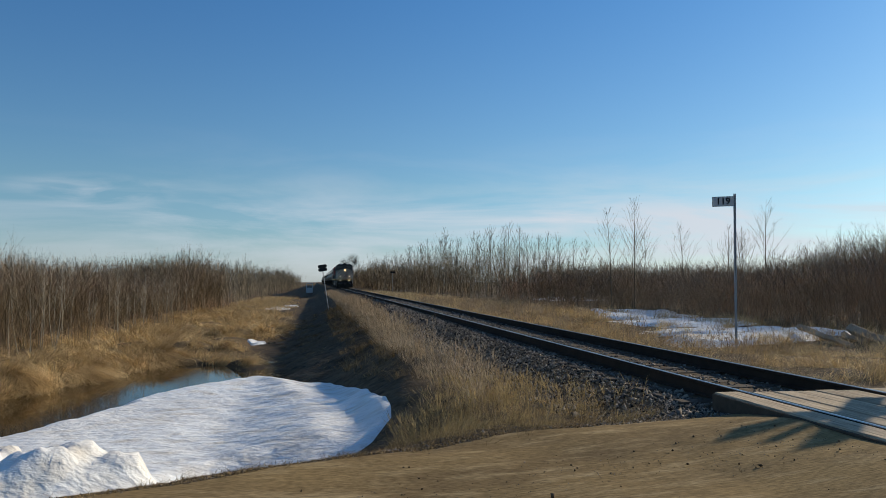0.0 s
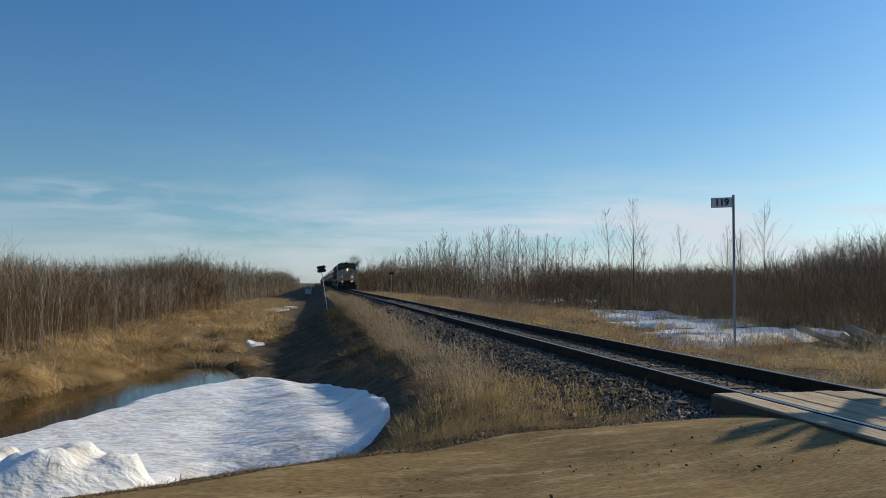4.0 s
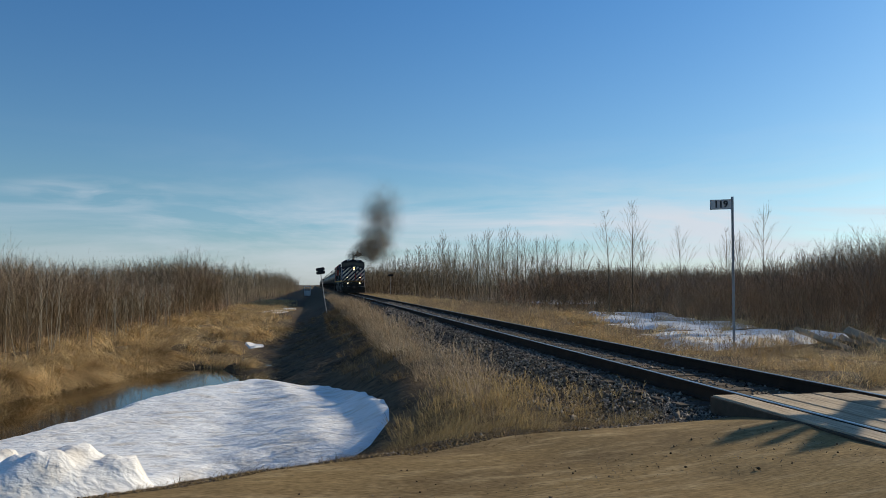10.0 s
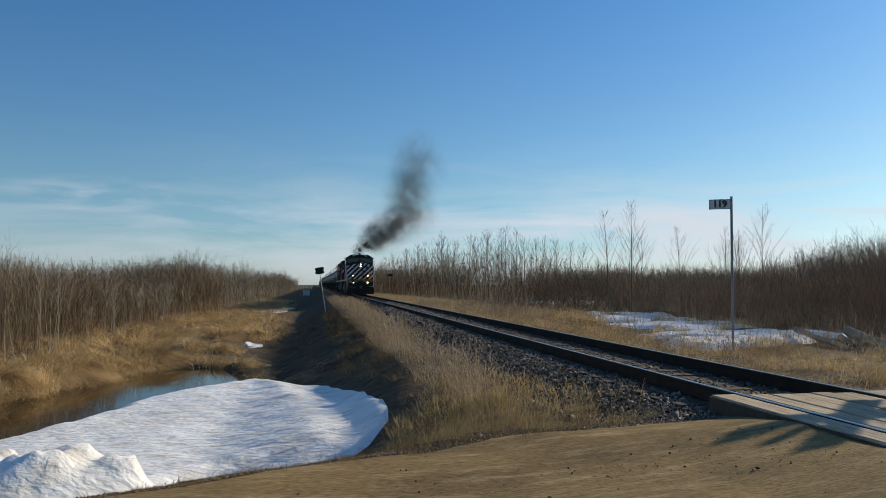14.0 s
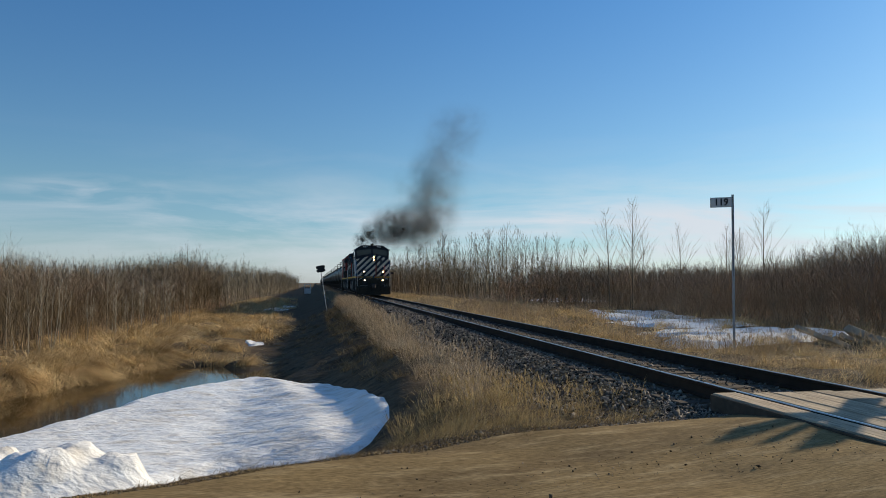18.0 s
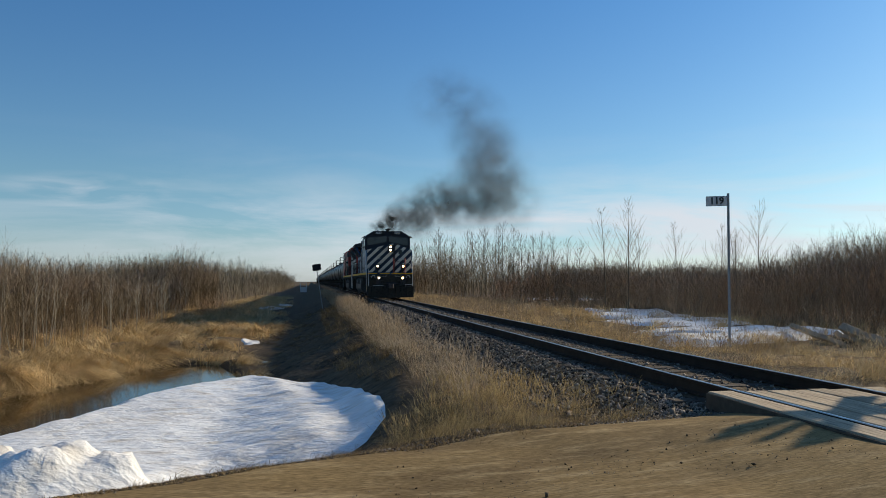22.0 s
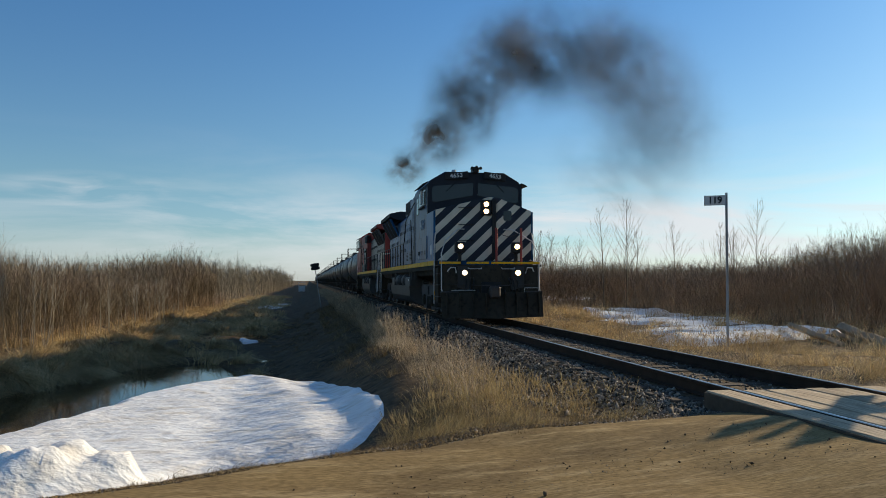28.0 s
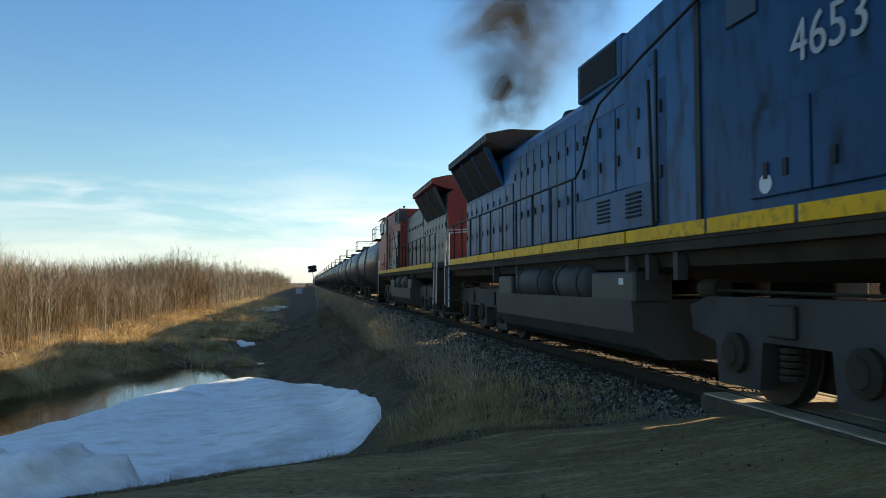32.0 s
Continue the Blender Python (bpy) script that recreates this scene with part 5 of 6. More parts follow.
    o = [bm.verts.new(q) for q in ((-1.52, -1.10, 0.86), (0, -1.50, 0.86), (1.52, -1.10, 0.86), (1.50, -1.28, 0.12), (0, -1.72, 0.10), (-1.50, -1.28, 0.12))]
    i = [bm.verts.new(q) for q in ((-1.52, -1.05, 0.86), (0, -1.45, 0.86), (1.52, -1.05, 0.86), (1.50, -1.22, 0.12), (0, -1.66, 0.10), (-1.50, -1.22, 0.12))]
    for q in ((0, 1, 4, 5), (1, 2, 3, 4)):
        bm.faces.new([o[k] for k in q])
        bm.faces.new([i[k] for k in q][::-1])
    for k in range(6):
        bm.faces.new((o[k], i[k], i[(k + 1) % 6], o[(k + 1) % 6]))
    pl = part("snow_plough", bm, M_PILOT, e, "black steel pilot plough")
    for s in (-1, 1):
        part("brace", box(s * 0.9 - 0.05, s * 0.9 + 0.05, -1.25, -0.95, 0.4, 0.8), M_FRAME, pl)
    rail_tubes("plough_rail", pl, M_WHITERAIL, [[(0.95, -1.2, 0.88), (0.95, -1.22, 1.0), (1.45, -1.12, 1.0), (1.45, -1.1, 0.88)], [(-1.2, -1.08, 0.93), (-0.5, -1.12, 0.93)]], 0.012)
    cp = part("coupler", box(-0.12, 0.12, -1.45, -0.95, 0.78, 1.0, 0.03), M_FRAME, e, "rusty knuckle coupler")
    part("knuckle", box(-0.18, 0.14, -1.66, -1.42, 0.70, 1.06, 0.05), M_STEELWHEEL, cp)
    part("coupler_pocket", box(-0.3, 0.3, -1.05, -1.0, 0.62, 1.18, 0.02), M_BLACK, cp)
    for s in (-1, 1):
        rail_tubes("air_hose", cp, M_BLACK, [[(s * 0.4, -1.0, 0.95), (s * 0.4, -1.16, 0.8), (s * 0.33, -1.2, 0.5), (s * 0.28, -1.18, 0.42)]], 0.028)
    for s in (-1, 1):                    # hoses, ribs and plates of the front end
        for k in range(3):
            x = s * (0.52 + 0.11 * k)
            rail_tubes("jumper_hose", e, M_BLACK, [[(x, -0.98, 1.30), (x + s * 0.02, -1.10, 1.22), (x + s * 0.05, -1.12, 0.98), (x + s * 0.09, -1.04, 0.92)]], 0.019)
            part("hose_cap", lathe([(-1.02, 0.03), (-1.0, 0.036), (-0.96, 0.036)], (x, 0, 1.30), "Y", 10), M_STEELWHEEL, e)
        for k in range(4):
            x = s * (0.28 + 0.36 * k)
            part("plough_rib", box(x - 0.012, x + 0.012, -1.72 + 0.285 * abs(x), -1.40 + 0.27 * abs(x), 0.16, 0.84), M_PILOT, pl)
        part("pilot_step", box(min(s * 1.0, s * 1.5), max(s * 1.0, s * 1.5), -1.18, -0.95, 0.86, 0.90, 0.006), M_TRUCK, e)
        part("end_plate", extrude_y([(s * 0.62, 0.92), (s * 0.62, 1.60), (s * 0.74, 1.66), (s * 1.0, 1.66), (s * 1.0, 1.02)], -1.0, -0.975), M_TRUCK, e, "worn brown end plate")
        rail_tubes("end_grab", e, M_WHITERAIL, [[(s * 0.3, -1.04, 1.62), (s * 0.3, -1.1, 1.58), (s * 0.7, -1.1, 1.58), (s * 0.7, -1.04, 1.62)]], 0.012)
        part("lamp_bracket", box(s * 0.80 - 0.14, s * 0.80 + 0.14, -0.99, -0.93, 1.31, 1.61, 0.01), M_BLACK, e)
    rail_tubes("uncoupling_rod", e, M_TRUCK, [[(-1.3, -1.05, 1.12), (-0.4, -1.12, 1.08), (0.1, -1.3, 1.06), (0.5, -1.12, 1.08), (1.3, -1.05, 1.12)]], 0.014)
    part("rear_coupler", box(-0.14, 0.14, 18.42, 19.23, 0.75, 1.05, 0.03), M_FRAME, e)
    # cab
    low = [(-1.55, 1.72), (-1.56, 4.42), (-1.46, 4.58), (-0.97, 4.88), (0.97, 4.88), (1.46, 4.58), (1.56, 4.42), (1.55, 1.72)]
    cab = part("cab", extrude_y(low, 1.36, 4.22), cab_mat, e, "wide cab with sloped roof edges")
    part("cab_side", box(-1.562, -1.5, 0.0, 1.4, 1.86, 3.44, 0.004), cab_mat, cab)
    part("cab_side", box(1.5, 1.562, 0.0, 1.4, 1.86, 3.44, 0.004), cab_mat, cab)
    front = part("cab_front", extrude_y([(-1.55, 3.40), (-1.55, 4.40), (-1.44, 4.56), (-0.95, 4.86), (0.95, 4.86), (1.44, 4.56), (1.55, 4.40), (1.55, 3.40)], 1.24, 1.38), M_NAVY if striped else cab_mat, cab)
    for s in (-1, 1):
        q = [(s * 0.08, 4.08), (s * 0.08, 4.50), (s * 1.34, 4.38), (s * 1.42, 4.30), (s * 1.42, 3.88), (s * 1.30, 3.84)]
        part("windscreen", extrude_y(q, 1.215, 1.242), M_GLASS, front, "dark reflective windscreen")
        part("wiper", tube([(s * 0.7, 1.20, 4.46), (s * 0.95, 1.195, 4.2)], 0.012, 5), M_BLACK, front)
        nb = part("number_board", box(-0.40, 0.40, -0.04, 0.04, -0.115, 0.115, 0.015), M_BLACK, cab, "black number board with pale figures")
        nb.matrix_local = pose(s * 0.66, 1.18, 4.73, 4, s * 5, s * 10)
        if striped:
            lettering("4653", 0.135, pose(0, -0.044, 0, 90, 0, 0), M_WHITE, nb, "pale road number", 1.12, 0.03)
        # side windows
        w = part("side_window", box(min(s * 1.545, s * 1.572), max(s * 1.545, s * 1.572), 1.50, 3.12, 3.76, 4.36, 0.02), M_BLACK, cab, "cab side window in a dark frame")
        for c0, c1 in ((1.57, 1.97), (2.02, 2.50), (2.57, 3.05)):
            part("pane", box(min(s * 1.565, s * 1.578), max(s * 1.565, s * 1.578), c0, c1, 3.81, 4.31, 0.006), M_GLASS, w)
        part("drip_shade", extrude_y([(s * 1.54, 4.50), (s * 1.72, 4.42), (s * 1.72, 4.44), (s * 1.54, 4.53)], 1.2, 3.3), M_BLACK, w)
        part("mirror", box(min(s * 1.61, s * 1.67), max(s * 1.61, s * 1.67), 1.9, 2.1, 3.82, 4.28, 0.01), M_WHITERAIL, w, "pale wind deflector")
        part("arm_rest", box(min(s * 1.565, s * 1.66), max(s * 1.565, s * 1.66), 1.8, 2.8, 3.70, 3.75, 0.01), M_BLACK, w)
        part("rear_window", box(min(s * 1.55, s * 1.572), max(s * 1.55, s * 1.572), 3.22, 3.72, 3.58, 4.2, 0.02), M_GLASS, cab)
        for c0, c1 in ((1.28, 2.5), (2.53, 3.34)):
            pnl = part("access_panel", box(min(s * 1.555, s * 1.585), max(s * 1.555, s * 1.585), c0, c1, 1.95, 2.70, 0.008), cab_mat, cab)
            for y in (c0 + 0.3, c1 - 0.25):
                part("latch", box(min(s * 1.585, s * 1.60), max(s * 1.585, s * 1.60), y - 0.03, y + 0.03, 2.1, 2.24), M_BLACK, pnl)
        part("notice", box(min(s * 1.561, s * 1.566), max(s * 1.561, s * 1.566), 0.34, 0.62, 2.06, 2.38), M_WHITE, cab, "white notice sheet")
        if striped:
            lettering("4653", 0.34, pose(s * 1.566, 2.32, 3.13, 90, 0, -90 if s < 0 else 90), M_FADED, cab, "large faded white road number", 0.92)
            part("emblem", lathe([(-0.005, 0.085), (0.005, 0.085)], (s * 1.59, 3.1, 2.06), "X", 20), M_WHITE, cab, "small round white emblem")
    roof = part("roof_gear", box(-0.1, 0.1, 1.1, 1.5, 4.84, 5.04, 0.03), M_BLACK, cab, "black horn and beacon cluster")
    for x in (-0.14, 0.0, 0.13):
        part("horn", lathe([(1.03, 0.055), (1.07, 0.035), (1.27, 0.022)], (x, 0, 4.98 + 0.03 * (x == 0)), "Y", 10), M_BLACK, roof)
    part("aerial", box(-0.72, -0.6, 1.4, 1.6, 4.88, 4.97, 0.02), M_SIGNWHITE, cab)
    # hood: tapered part behind the cab, long hood, radiator
    hp = lambda w, z: [(-w, 1.72), (-w, z - 0.28), (-w * 0.72, z), (w * 0.72, z), (w, z - 0.28), (w, 1.72)]
    crown = lambda w, z: [(-w, 1.72), (-w, z - 0.10), (-w * 0.90, z), (w * 0.90, z), (w, z - 0.10), (w, 1.72)]
    taper = part("hood_taper", extrude_y(crown(1.53, 4.52), 4.22, 8.01, profile2=crown(1.36, 4.46)), cab_mat, e)
    hood = part("long_hood", extrude_y(hp(1.08, 4.30), 8.01, 17.76), hood_mat, e)
    part("hood_end", extrude_y(hp(1.07, 4.28), 17.76, 17.82), rear_mat, e)
    for s in (-1, 1):
        door_row(taper, 1.47, s, 4.40, 5.30, 1.9, 3.55, 1, hood_mat)
        # black strips laid on for the dark of the cab gap and door seam
        part("cab_joint", box(min(s * 1.50, s * 1.575), max(s * 1.50, s * 1.575), 4.20, 4.30, 1.86, 4.30), M_BLACK, taper, "black strip standing for the dark open gap behind the cab")
        part("step_bracket", box(min(s * 1.40, s * 1.50), max(s * 1.40, s * 1.50), 5.31, 5.36, 1.9, 3.9), M_BLACK, taper, "dark upright seam strip")
        door_row(taper, 1.43, s, 5.35, 7.82, 2.42, 3.5, 4, hood_mat)
        lo = part("louvre_panel", box(min(s * 1.40, s * 1.50), max(s * 1.40, s * 1.50), 5.35, 7.87, 1.88, 2.40, 0.01), hood_mat, taper)
        for y0 in (5.73, 6.68):
            for k in range(6):
                part("louvre", box(min(s * 1.495, s * 1.515), max(s * 1.495, s * 1.515), y0, y0 + 0.42, 2.02 + k * 0.055, 2.045 + k * 0.055), M_GRILLE, lo)
        sc = part("intake_screen", box(min(s * 1.05, s * 1.44), max(s * 1.05, s * 1.44), 6.39, 8.01, 3.88, 4.46, 0.02), hood_mat, taper, "raised air intake box")
        part("screen_mesh", box(min(s * 1.436, s * 1.446), max(s * 1.436, s * 1.446), 6.56, 7.89, 3.94, 4.40), M_GRILLE, sc, "dark intake mesh")
        part("lifting_eye", lathe([(-0.02, 0.05), (0.02, 0.05)], (s * 1.2, 7.96, 4.58), "Y", 10), M_BLACK, taper)
        part("marker_box", box(min(s * 1.38, s * 1.48), max(s * 1.38, s * 1.48), 5.11, 5.59, 3.75, 4.15, 0.02), hood_mat, taper)
        door_row(hood, 1.08, s, 8.15, 12.81, 1.95, 3.82, 10, hood_mat)
        door_row(hood, 1.08, s, 12.91, 17.66, 1.95, 3.35, 8, hood_mat)
        part("deck_rail_kick", box(min(s * 1.08, s * 1.12), max(s * 1.08, s * 1.12), 8.06, 17.66, 1.71, 1.9), M_FRAME, hood)
        rail_tubes("handrail", e, M_BLACK, [mirrored([(1.62, 3.95, 4.06), (1.62, 5.40, 3.84), (1.57, 6.82, 3.62), (1.55, 7.20, 3.4), (1.53, 7.63, 2.9), (1.53, 7.87, 2.76), (1.53, 17.76, 2.76)], s)])
        for k in range(11):
            y = 8.01 + k * 1.02
            part("stanchion", tube([(s * 1.53, y, 1.72), (s * 1.53, y, 2.76)], 0.018, 6), M_BLACK, e)
        rail_tubes("stanchion", e, M_BLACK, [mirrored([(1.52, 5.35, 1.72), (1.57, 5.35, 3.55)], s)])
    # the leader's wings are navy, not blue: their shade is put into the colour
    rad = part("radiator", extrude_y([(-1.56, 4.34), (-1.56, 4.50), (-1.05, 4.62), (1.05, 4.62), (1.56, 4.50), (1.56, 4.34), (1.06, 4.18), (-1.06, 4.18)], 13.38, 17.85), rear_mat if not striped else M_NAVY, e, "overhanging radiator wings")
    for s in (-1, 1):
        g = part("radiator_grille", extrude_y([(s * 1.10, 3.42), (s * 1.50, 4.22), (s * 1.46, 4.26), (s * 1.06, 3.46)], 13.76, 17.57), M_GRILLE, rad, "dark radiator intake screen")
        for y in (13.76, 15.03, 16.29, 17.55):
            part("rib", extrude_y([(s * 1.09, 3.40), (s * 1.54, 4.26), (s * 1.40, 4.26), (s * 1.05, 3.44)], y - 0.03, y + 0.03), hood_mat, g)
        for k in range(14):
            part("wing_seam", box(min(s * 1.562, s * 1.57), max(s * 1.562, s * 1.57), 13.57 + k * 0.32, 13.60 + k * 0.32, 4.36, 4.48), M_BLACK, rad)
    part("exhaust_stack", lathe([(4.28, 0.34), (4.62, 0.34), (4.72, 0.30), (4.72, 0.24), (4.60, 0.24)], (0, 11.96, 0), "Z", 20), M_BLACK, e, "sooty black exhaust stack")
    part("roof_hatch", box(-0.5, 0.5, 8.53, 10.91, 4.28, 4.36, 0.02), hood_mat, hood)
    part("roof_fan", lathe([(4.64, 0.6), (4.72, 0.6), (4.74, 0.5)], (0, 15.48, 0), "Z", 24), M_GRILLE, rad)
    for o in e.children_recursive:      # body sides stand 3.25 m apart
        if not o.name.startswith(("wheelset", "truck", "side_frame", "number_board")) and o.parent.name[:6] not in ("truck", "truck.", "side_f", "number"):
            o.data.transform(Matrix.Diagonal((1.045, 1, 1, 1)))
    return e


LOCO_A = locomotive("leading blue diesel locomotive with striped nose and lit lamps", M_BLUE, M_BLUE, M_BLUE, 1, True)
LOCO_B = locomotive("black and red diesel locomotive coupled tail first behind the leader", M_BLACKHOOD, M_REDPAINT, M_REDPAINT, -1, False)
for k, (z, w) in enumerate(((3.55, 0.5), (2.6, 0.62))):
    part("number_bar", box(-w, w, 19.262, 19.27, z, z + 0.2), M_WHITE, LOCO_B, "faded white figures, not readable")


def tank_car():
    c = empty("tank_car", "long black tank wagon with railed top platform in the train", "tank wagon", "tank wagons of the train")
    a, b, R, zc = 0.7, 17.3, 1.53, 2.60
    pr = [(a, 0.15), (a + 0.08, 0.7), (a + 0.25, 1.2), (a + 0.5, 1.45), (a + 0.75, R), (b - 0.75, R), (b - 0.5, 1.45), (b - 0.25, 1.2), (b - 0.08, 0.7), (b, 0.15)]
    t = part("tank", lathe(pr, (0, 0, zc), "Y", 28), M_TANKCAR, c, "glossy black tank barrel", True)
    for y in (1.9, 5.4, 9.0, 12.6, 16.1):
        part("seam", lathe([(y - 0.04, R + 0.001), (y - 0.04, R + 0.012), (y + 0.04, R + 0.012), (y + 0.04, R + 0.001)], (0, 0, zc), "Y", 28), M_TANKCAR, t)
    part("centre_sill", box(-0.32, 0.32, -0.0, 18.0, 0.78, 1.10, 0.01), M_FRAME, c)
    for y in (0.35, 17.65):
        part("end_platform", box(-1.4, 1.4, y - 0.3, y + 0.3, 1.08, 1.14, 0.005), M_FRAME, c)
        rail_tubes("end_rail", c, M_FRAME, [[(-1.4, y, 1.1), (-1.4, y, 2.05), (1.4, y, 2.05), (1.4, y, 1.1)]], 0.02)
    for y in (2.25, 15.75):
        part("saddle", extrude_y([(-1.4, 1.05), (-1.3, 1.75), (1.3, 1.75), (1.4, 1.05), (0.4, 0.85), (-0.4, 0.85)], y - 0.3, y + 0.3), M_FRAME, c)
        tk = part("truck", box(-0.9, 0.9, y - 0.2, y + 0.2, 0.42, 0.75, 0.03), M_FRAME, c)
        for s in (-1, 1):
            part("side_frame", extrude_x([(y - 1.15, 0.5), (y - 0.9, 0.62), (y - 0.4, 0.8), (y + 0.4, 0.8), (y + 0.9, 0.62), (y + 1.15, 0.5), (y + 0.8, 0.38), (y + 0.35, 0.25), (y - 0.35, 0.25), (y - 0.8, 0.38)], min(s * 0.92, s * 1.06), max(s * 0.92, s * 1.06)), M_FRAME, tk)
        for d in (-0.89, 0.89):
            wheelset(c, y + d, 0.457)
    rail_tubes("side_rail", c, M_FRAME, [[(s * 1.5, 0.6, 1.2), (s * 1.5, 17.4, 1.2)] for s in (-1, 1)], 0.02)
    m = part("manway", lathe([(0, 0.42), (0.42, 0.42), (0.46, 0.36)], (0, 9.0, zc + R - 0.05), "Z", 16), M_TANKCAR, c)
    top = part("top_platform", box(-0.95, 0.95, 7.6, 10.4, zc + R - 0.02, zc + R + 0.03, 0.005), M_FRAME, c)
    zt = zc + R
    for s in (-1, 1):
        rail_tubes("platform_rail", top, M_FRAME, [[(s * 0.95, 7.6, zt), (s * 0.95, 7.6, zt + 0.82), (s * 0.95, 10.4, zt + 0.82), (s * 0.95, 10.4, zt)], [(s * 0.95, 7.6, zt + 0.42), (s * 0.95, 10.4, zt + 0.42)], [(s * 0.95, 9.0, zt), (s * 0.95, 9.0, zt + 0.82)]], 0.024)
        for dx in (0, 0.4):
            rail_tubes("ladder_rail", top, M_FRAME, [[(s * 1.56, 8.8 + dx, 1.2), (s * 1.58, 8.8 + dx, 2.7), (s * 1.4, 8.8 + dx, 3.5), (s * 0.95, 8.8 + dx, zt + 0.05)]], 0.018)
        for k in range(7):
            rail_tubes("rung", top, M_FRAME, [[(s * 1.57, 8.8, 1.4 + k * 0.3), (s * 1.57, 9.2, 1.4 + k * 0.3)]], 0.012)
    rail_tubes("platform_rail", top, M_FRAME, [[(-0.95, y, zt + 0.82), (0.95, y, zt + 0.82)] for y in (7.6, 10.4)], 0.024)
    for x, y in ((0.3, 8.2), (-0.3, 9.8)):
        part("valve", lathe([(0, 0.12), (0.22, 0.12), (0.26, 0.05)], (x, y, zt + 0.02), "Z", 10), M_FRAME, top)
    return c


CARS = [tank_car()]
for k in range(25):
    CARS.append(copy_thing(CARS[0], pose(0, 0, 0)))



# ---- exhaust smoke: soft puffs of thin, crumpled veils of soot ----
def soot(r, veil):
    """Soot that thins out from the middle of a puff of radius r, in billows."""
    m = material("soot_smoke", (0.085, 0.071, 0.052), 1.0, second=(0.130, 0.110, 0.082), scale=0.8, translucent=0.5, spec=0.0)
    n, l = m.node_tree.nodes, m.node_tree.links
    o = n["Material Output"].inputs["Surface"]
    was = o.links[0].from_socket
    t, x = n.new("ShaderNodeBsdfTransparent"), n.new("ShaderNodeMixShader")
    tc, ln, far = n.new("ShaderNodeTexCoord"), n.new("ShaderNodeVectorMath"), n.new("ShaderNodeMapRange")
    ln.operation = "LENGTH"
    far.interpolation_type = "SMOOTHERSTEP"
    for k, v in (("From Min", r), ("From Max", 0.0), ("To Min", 0.0), ("To Max", veil)):
        far.inputs[k].default_value = v
    oi, ad = n.new("ShaderNodeObjectInfo"), n.new("ShaderNodeVectorMath")
    ad.operation = "MULTIPLY_ADD"
    ad.inputs[1].default_value = (37, 53, 71)
    nz, br = n.new("ShaderNodeTexNoise"), n.new("ShaderNodeMapRange")
    nz.inputs["Scale"].default_value, nz.inputs["Detail"].default_value, nz.inputs["Roughness"].default_value = 1.8 / r, 3.5, 0.48
    nz.inputs["Distortion"].default_value = 0.1
    for k, v in (("From Min", 0.34), ("From Max", 0.60), ("To Min", 0.30), ("To Max", 1.15)):
        br.inputs[k].default_value = v
    mul = n.new("ShaderNodeMath")
    mul.operation, mul.use_clamp = "MULTIPLY", True
    l.new(oi.outputs["Random"], ad.inputs[0])
    l.new(tc.outputs["Object"], ad.inputs[2])
    l.new(ad.outputs["Vector"], nz.inputs["Vector"])
    l.new(tc.outputs["Object"], ln.inputs[0])
    l.new(ln.outputs["Value"], far.inputs["Value"])
    l.new(nz.outputs["Fac"], br.inputs["Value"])
    l.new(far.outputs["Result"], mul.inputs[0])
    l.new(br.outputs["Result"], mul.inputs[1])
    l.new(mul.outputs["Value"], x.inputs["Fac"])
    l.new(t.outputs["BSDF"], x.inputs[1])
    l.new(was, x.inputs[2])
    l.new(x.outputs["Shader"], o)
    return m


def smoke_puff(r, cover, seed, veils):
    """A puff of radius r: crumpled veils, each hiding its share, that hide the share cover behind the middle."""
    g = np.random.default_rng(seed)
    vs, fs, o = [], [], 0
    rho, phi = np.meshgrid(np.linspace(0.0005, 1, 10), np.linspace(0, 2 * np.pi, 25)[:-1], indexing="ij")
    i = np.arange(rho.size).reshape(rho.shape)
    quads = np.stack([i[:-1], i[1:], np.roll(i, -1, 1)[1:], np.roll(i, -1, 1)[:-1]], -1).reshape(-1, 4)
    for k in range(veils):
        a, b = g.uniform(-0.45, 0.45), g.uniform(-0.45, 0.45)
        x, z = rho * np.cos(phi) * r, rho * np.sin(phi) * r
        y = 0.16 * r * wave(x, z, 2.2 / r, seed * 7 + k) + r * (k - (veils - 1) / 2) * 0.25
        v = np.stack([x, y + a * x + b * z, z], -1).reshape(-1, 3)
        v *= np.minimum(1, r / (np.linalg.norm(v, axis=1, keepdims=True) + 1e-6))
        vs.append(v)
        fs.append(quads + o)
        o += len(v)
    veil = 1 - (1 - cover) ** (1 / veils)
    ob = np_mesh("smoke_puff", np.concatenate(vs), np.concatenate(fs), soot(r, veil), True)
    return tagged(ob, "drifting puff of dark brown diesel exhaust smoke", "smoke", "exhaust smoke", "stuff")


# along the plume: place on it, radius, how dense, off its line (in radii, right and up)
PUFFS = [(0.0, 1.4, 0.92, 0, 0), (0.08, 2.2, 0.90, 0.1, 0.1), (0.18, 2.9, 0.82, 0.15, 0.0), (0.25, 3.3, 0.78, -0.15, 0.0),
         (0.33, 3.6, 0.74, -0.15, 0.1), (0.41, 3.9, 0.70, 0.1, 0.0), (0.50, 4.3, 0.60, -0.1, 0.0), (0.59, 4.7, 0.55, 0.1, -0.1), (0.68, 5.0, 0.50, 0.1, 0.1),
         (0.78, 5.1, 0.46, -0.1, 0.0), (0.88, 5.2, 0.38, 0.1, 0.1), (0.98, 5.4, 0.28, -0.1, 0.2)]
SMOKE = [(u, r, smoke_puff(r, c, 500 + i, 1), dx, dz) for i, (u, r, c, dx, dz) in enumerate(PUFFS)]
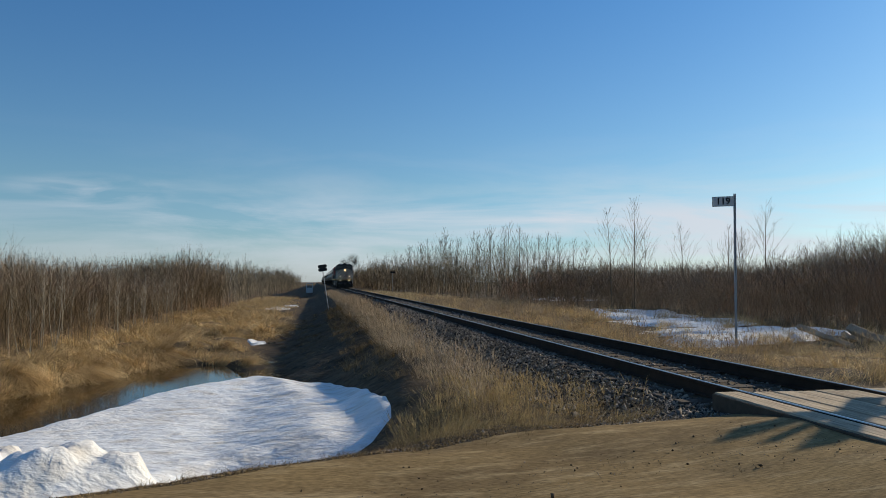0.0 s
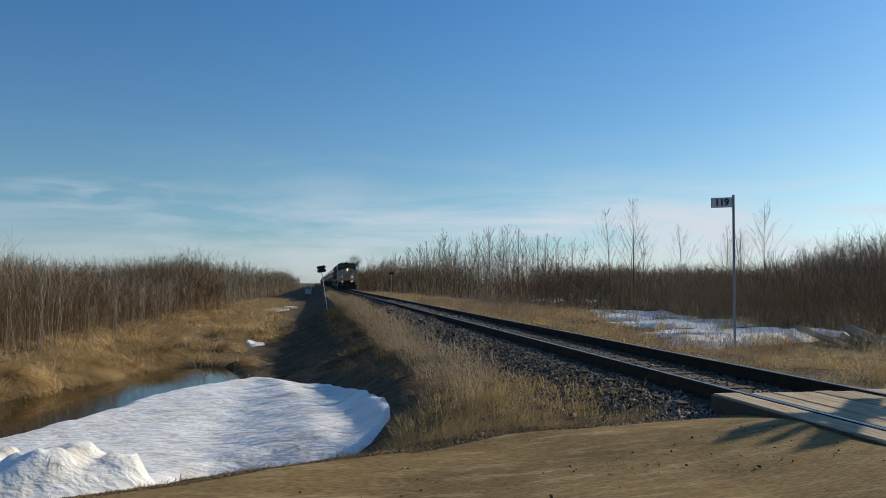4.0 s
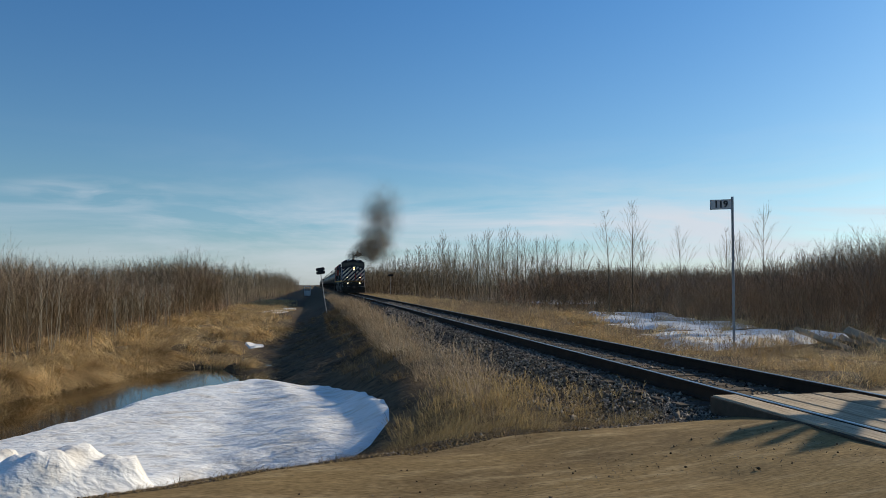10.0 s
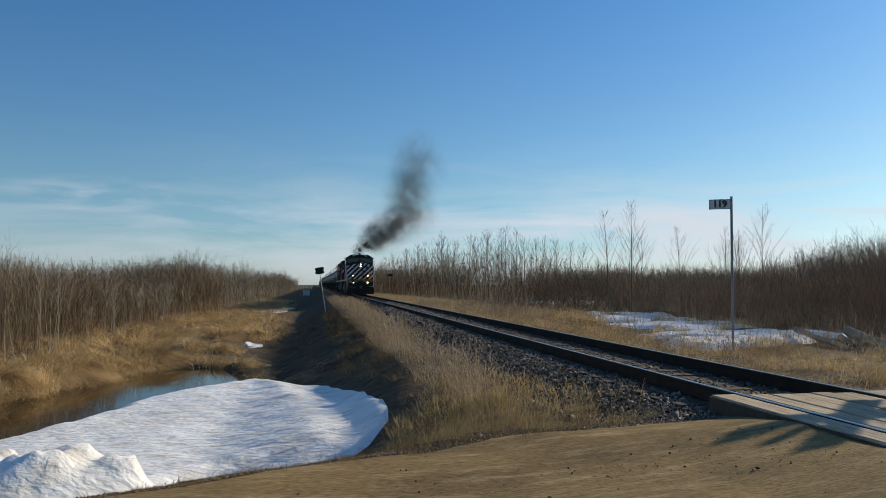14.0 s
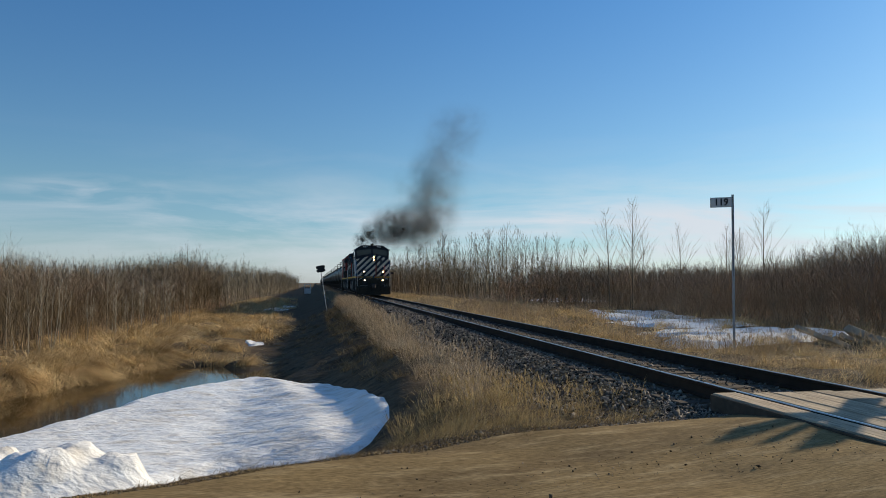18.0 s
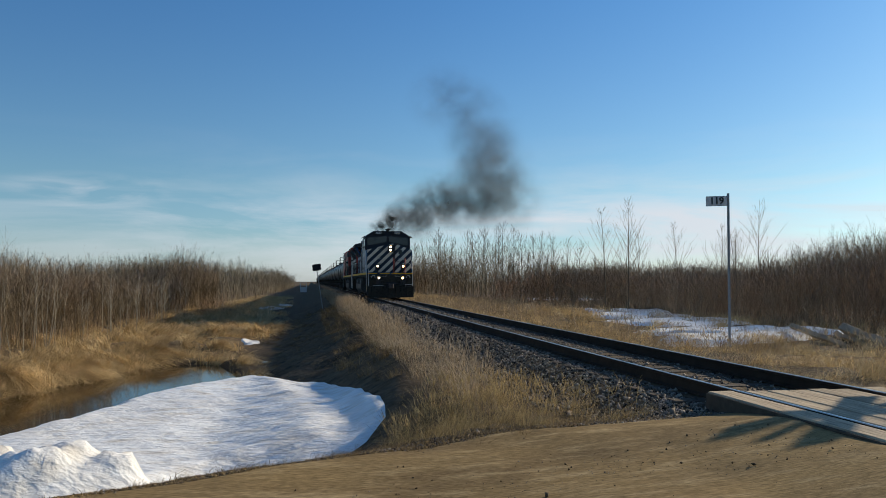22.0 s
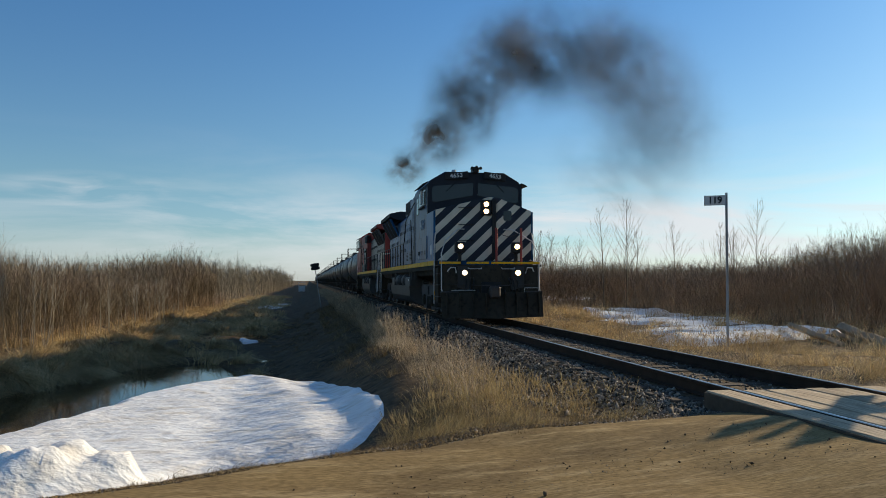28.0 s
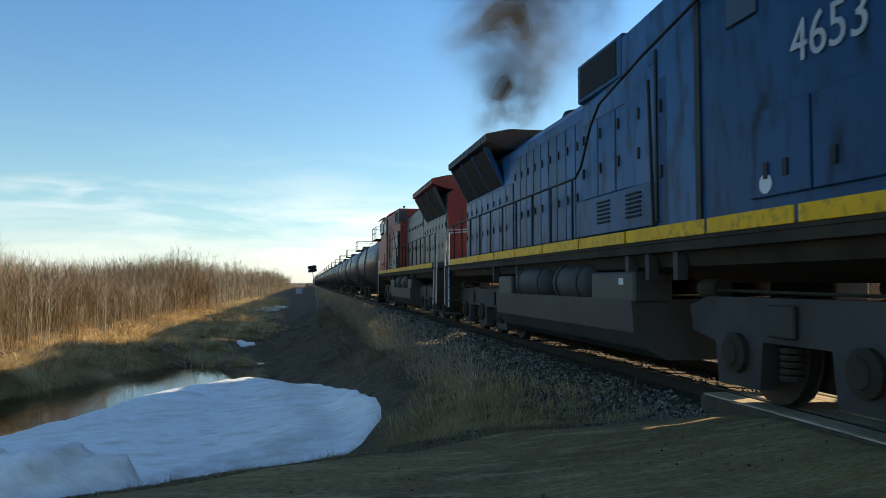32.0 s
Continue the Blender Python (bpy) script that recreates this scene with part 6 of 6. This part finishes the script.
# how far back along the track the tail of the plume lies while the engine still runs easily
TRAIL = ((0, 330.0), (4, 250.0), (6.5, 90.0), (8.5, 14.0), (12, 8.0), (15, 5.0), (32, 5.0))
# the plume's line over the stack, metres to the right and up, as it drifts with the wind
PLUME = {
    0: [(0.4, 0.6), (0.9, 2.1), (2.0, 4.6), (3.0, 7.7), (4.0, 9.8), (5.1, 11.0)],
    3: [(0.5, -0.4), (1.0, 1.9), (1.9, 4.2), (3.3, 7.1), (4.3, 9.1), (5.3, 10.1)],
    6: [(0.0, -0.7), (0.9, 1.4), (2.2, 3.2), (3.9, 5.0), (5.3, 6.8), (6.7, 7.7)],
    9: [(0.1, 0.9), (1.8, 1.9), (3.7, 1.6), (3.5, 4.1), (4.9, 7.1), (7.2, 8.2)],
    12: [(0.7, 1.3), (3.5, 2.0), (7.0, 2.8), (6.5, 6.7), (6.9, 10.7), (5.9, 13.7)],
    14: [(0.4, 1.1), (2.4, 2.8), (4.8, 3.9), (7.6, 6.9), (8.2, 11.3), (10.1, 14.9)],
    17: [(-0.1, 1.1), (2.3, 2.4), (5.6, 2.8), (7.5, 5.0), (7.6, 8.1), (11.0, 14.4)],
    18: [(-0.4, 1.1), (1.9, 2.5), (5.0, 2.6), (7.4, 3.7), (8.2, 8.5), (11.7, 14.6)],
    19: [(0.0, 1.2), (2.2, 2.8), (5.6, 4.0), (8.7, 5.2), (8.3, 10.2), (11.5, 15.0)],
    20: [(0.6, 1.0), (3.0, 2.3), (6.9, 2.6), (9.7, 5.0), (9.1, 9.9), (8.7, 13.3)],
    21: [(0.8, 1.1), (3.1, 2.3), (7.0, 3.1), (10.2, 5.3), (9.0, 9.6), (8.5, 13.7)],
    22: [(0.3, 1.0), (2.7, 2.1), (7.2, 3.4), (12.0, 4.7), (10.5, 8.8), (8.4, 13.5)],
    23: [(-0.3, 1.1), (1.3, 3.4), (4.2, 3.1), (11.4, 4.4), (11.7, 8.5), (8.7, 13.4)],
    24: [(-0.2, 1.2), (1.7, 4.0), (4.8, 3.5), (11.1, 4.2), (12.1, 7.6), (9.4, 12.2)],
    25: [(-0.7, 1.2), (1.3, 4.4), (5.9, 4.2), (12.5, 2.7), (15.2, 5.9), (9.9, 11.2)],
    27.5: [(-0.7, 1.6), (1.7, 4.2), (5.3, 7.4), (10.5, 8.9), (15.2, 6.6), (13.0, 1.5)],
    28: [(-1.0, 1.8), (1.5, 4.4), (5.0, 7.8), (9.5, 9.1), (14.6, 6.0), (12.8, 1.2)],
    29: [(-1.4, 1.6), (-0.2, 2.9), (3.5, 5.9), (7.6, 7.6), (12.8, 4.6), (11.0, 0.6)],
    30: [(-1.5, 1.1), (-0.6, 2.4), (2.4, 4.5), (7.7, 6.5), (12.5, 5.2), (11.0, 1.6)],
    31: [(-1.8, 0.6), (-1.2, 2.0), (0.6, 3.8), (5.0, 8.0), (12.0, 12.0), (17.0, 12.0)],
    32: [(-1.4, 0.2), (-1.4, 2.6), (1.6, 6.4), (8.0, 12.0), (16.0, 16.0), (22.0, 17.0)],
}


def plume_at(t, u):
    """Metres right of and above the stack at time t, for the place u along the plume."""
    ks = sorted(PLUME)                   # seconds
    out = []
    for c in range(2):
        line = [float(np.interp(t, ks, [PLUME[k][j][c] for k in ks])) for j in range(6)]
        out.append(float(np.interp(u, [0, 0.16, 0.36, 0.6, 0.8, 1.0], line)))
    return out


# ---- what moves ----
def nose_at(t):
    """The y of the leading locomotive's nose face."""
    return -7.8712e-05 * t ** 3 - 0.0146814 * t ** 2 - 4.12519 * t + 152.32


def motions():
    times = [k for k in range(33)]
    walk(LOCO_A, [(t, pose(TX, nose_at(t), 0)) for t in times])
    walk(LOCO_B, [(t, pose(TX, nose_at(t) + 38.45, 0, 0, 0, 180)) for t in times])
    for k, car in enumerate(CARS):
        walk(car, [(t, pose(TX, nose_at(t) + 40.1 + 18.0 * k, 0)) for t in times])
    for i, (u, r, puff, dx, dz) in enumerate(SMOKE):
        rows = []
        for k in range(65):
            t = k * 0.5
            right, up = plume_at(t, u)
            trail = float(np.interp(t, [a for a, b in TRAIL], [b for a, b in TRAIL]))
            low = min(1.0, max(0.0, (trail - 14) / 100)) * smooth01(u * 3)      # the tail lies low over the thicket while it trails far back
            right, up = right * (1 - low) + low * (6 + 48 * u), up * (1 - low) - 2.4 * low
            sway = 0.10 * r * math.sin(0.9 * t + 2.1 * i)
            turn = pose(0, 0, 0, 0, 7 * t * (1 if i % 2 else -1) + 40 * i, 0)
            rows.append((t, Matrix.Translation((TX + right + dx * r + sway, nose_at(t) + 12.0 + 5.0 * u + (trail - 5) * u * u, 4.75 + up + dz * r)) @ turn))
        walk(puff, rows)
    for w, r, way in WHEELS:
        y = w.location.y
        walk(w, [(k * 0.125, Matrix.Translation((0, y, r)) @ Matrix.Rotation(way * (nose_at(0) - nose_at(k * 0.125)) / r, 4, "X")) for k in range(257)])


motions()
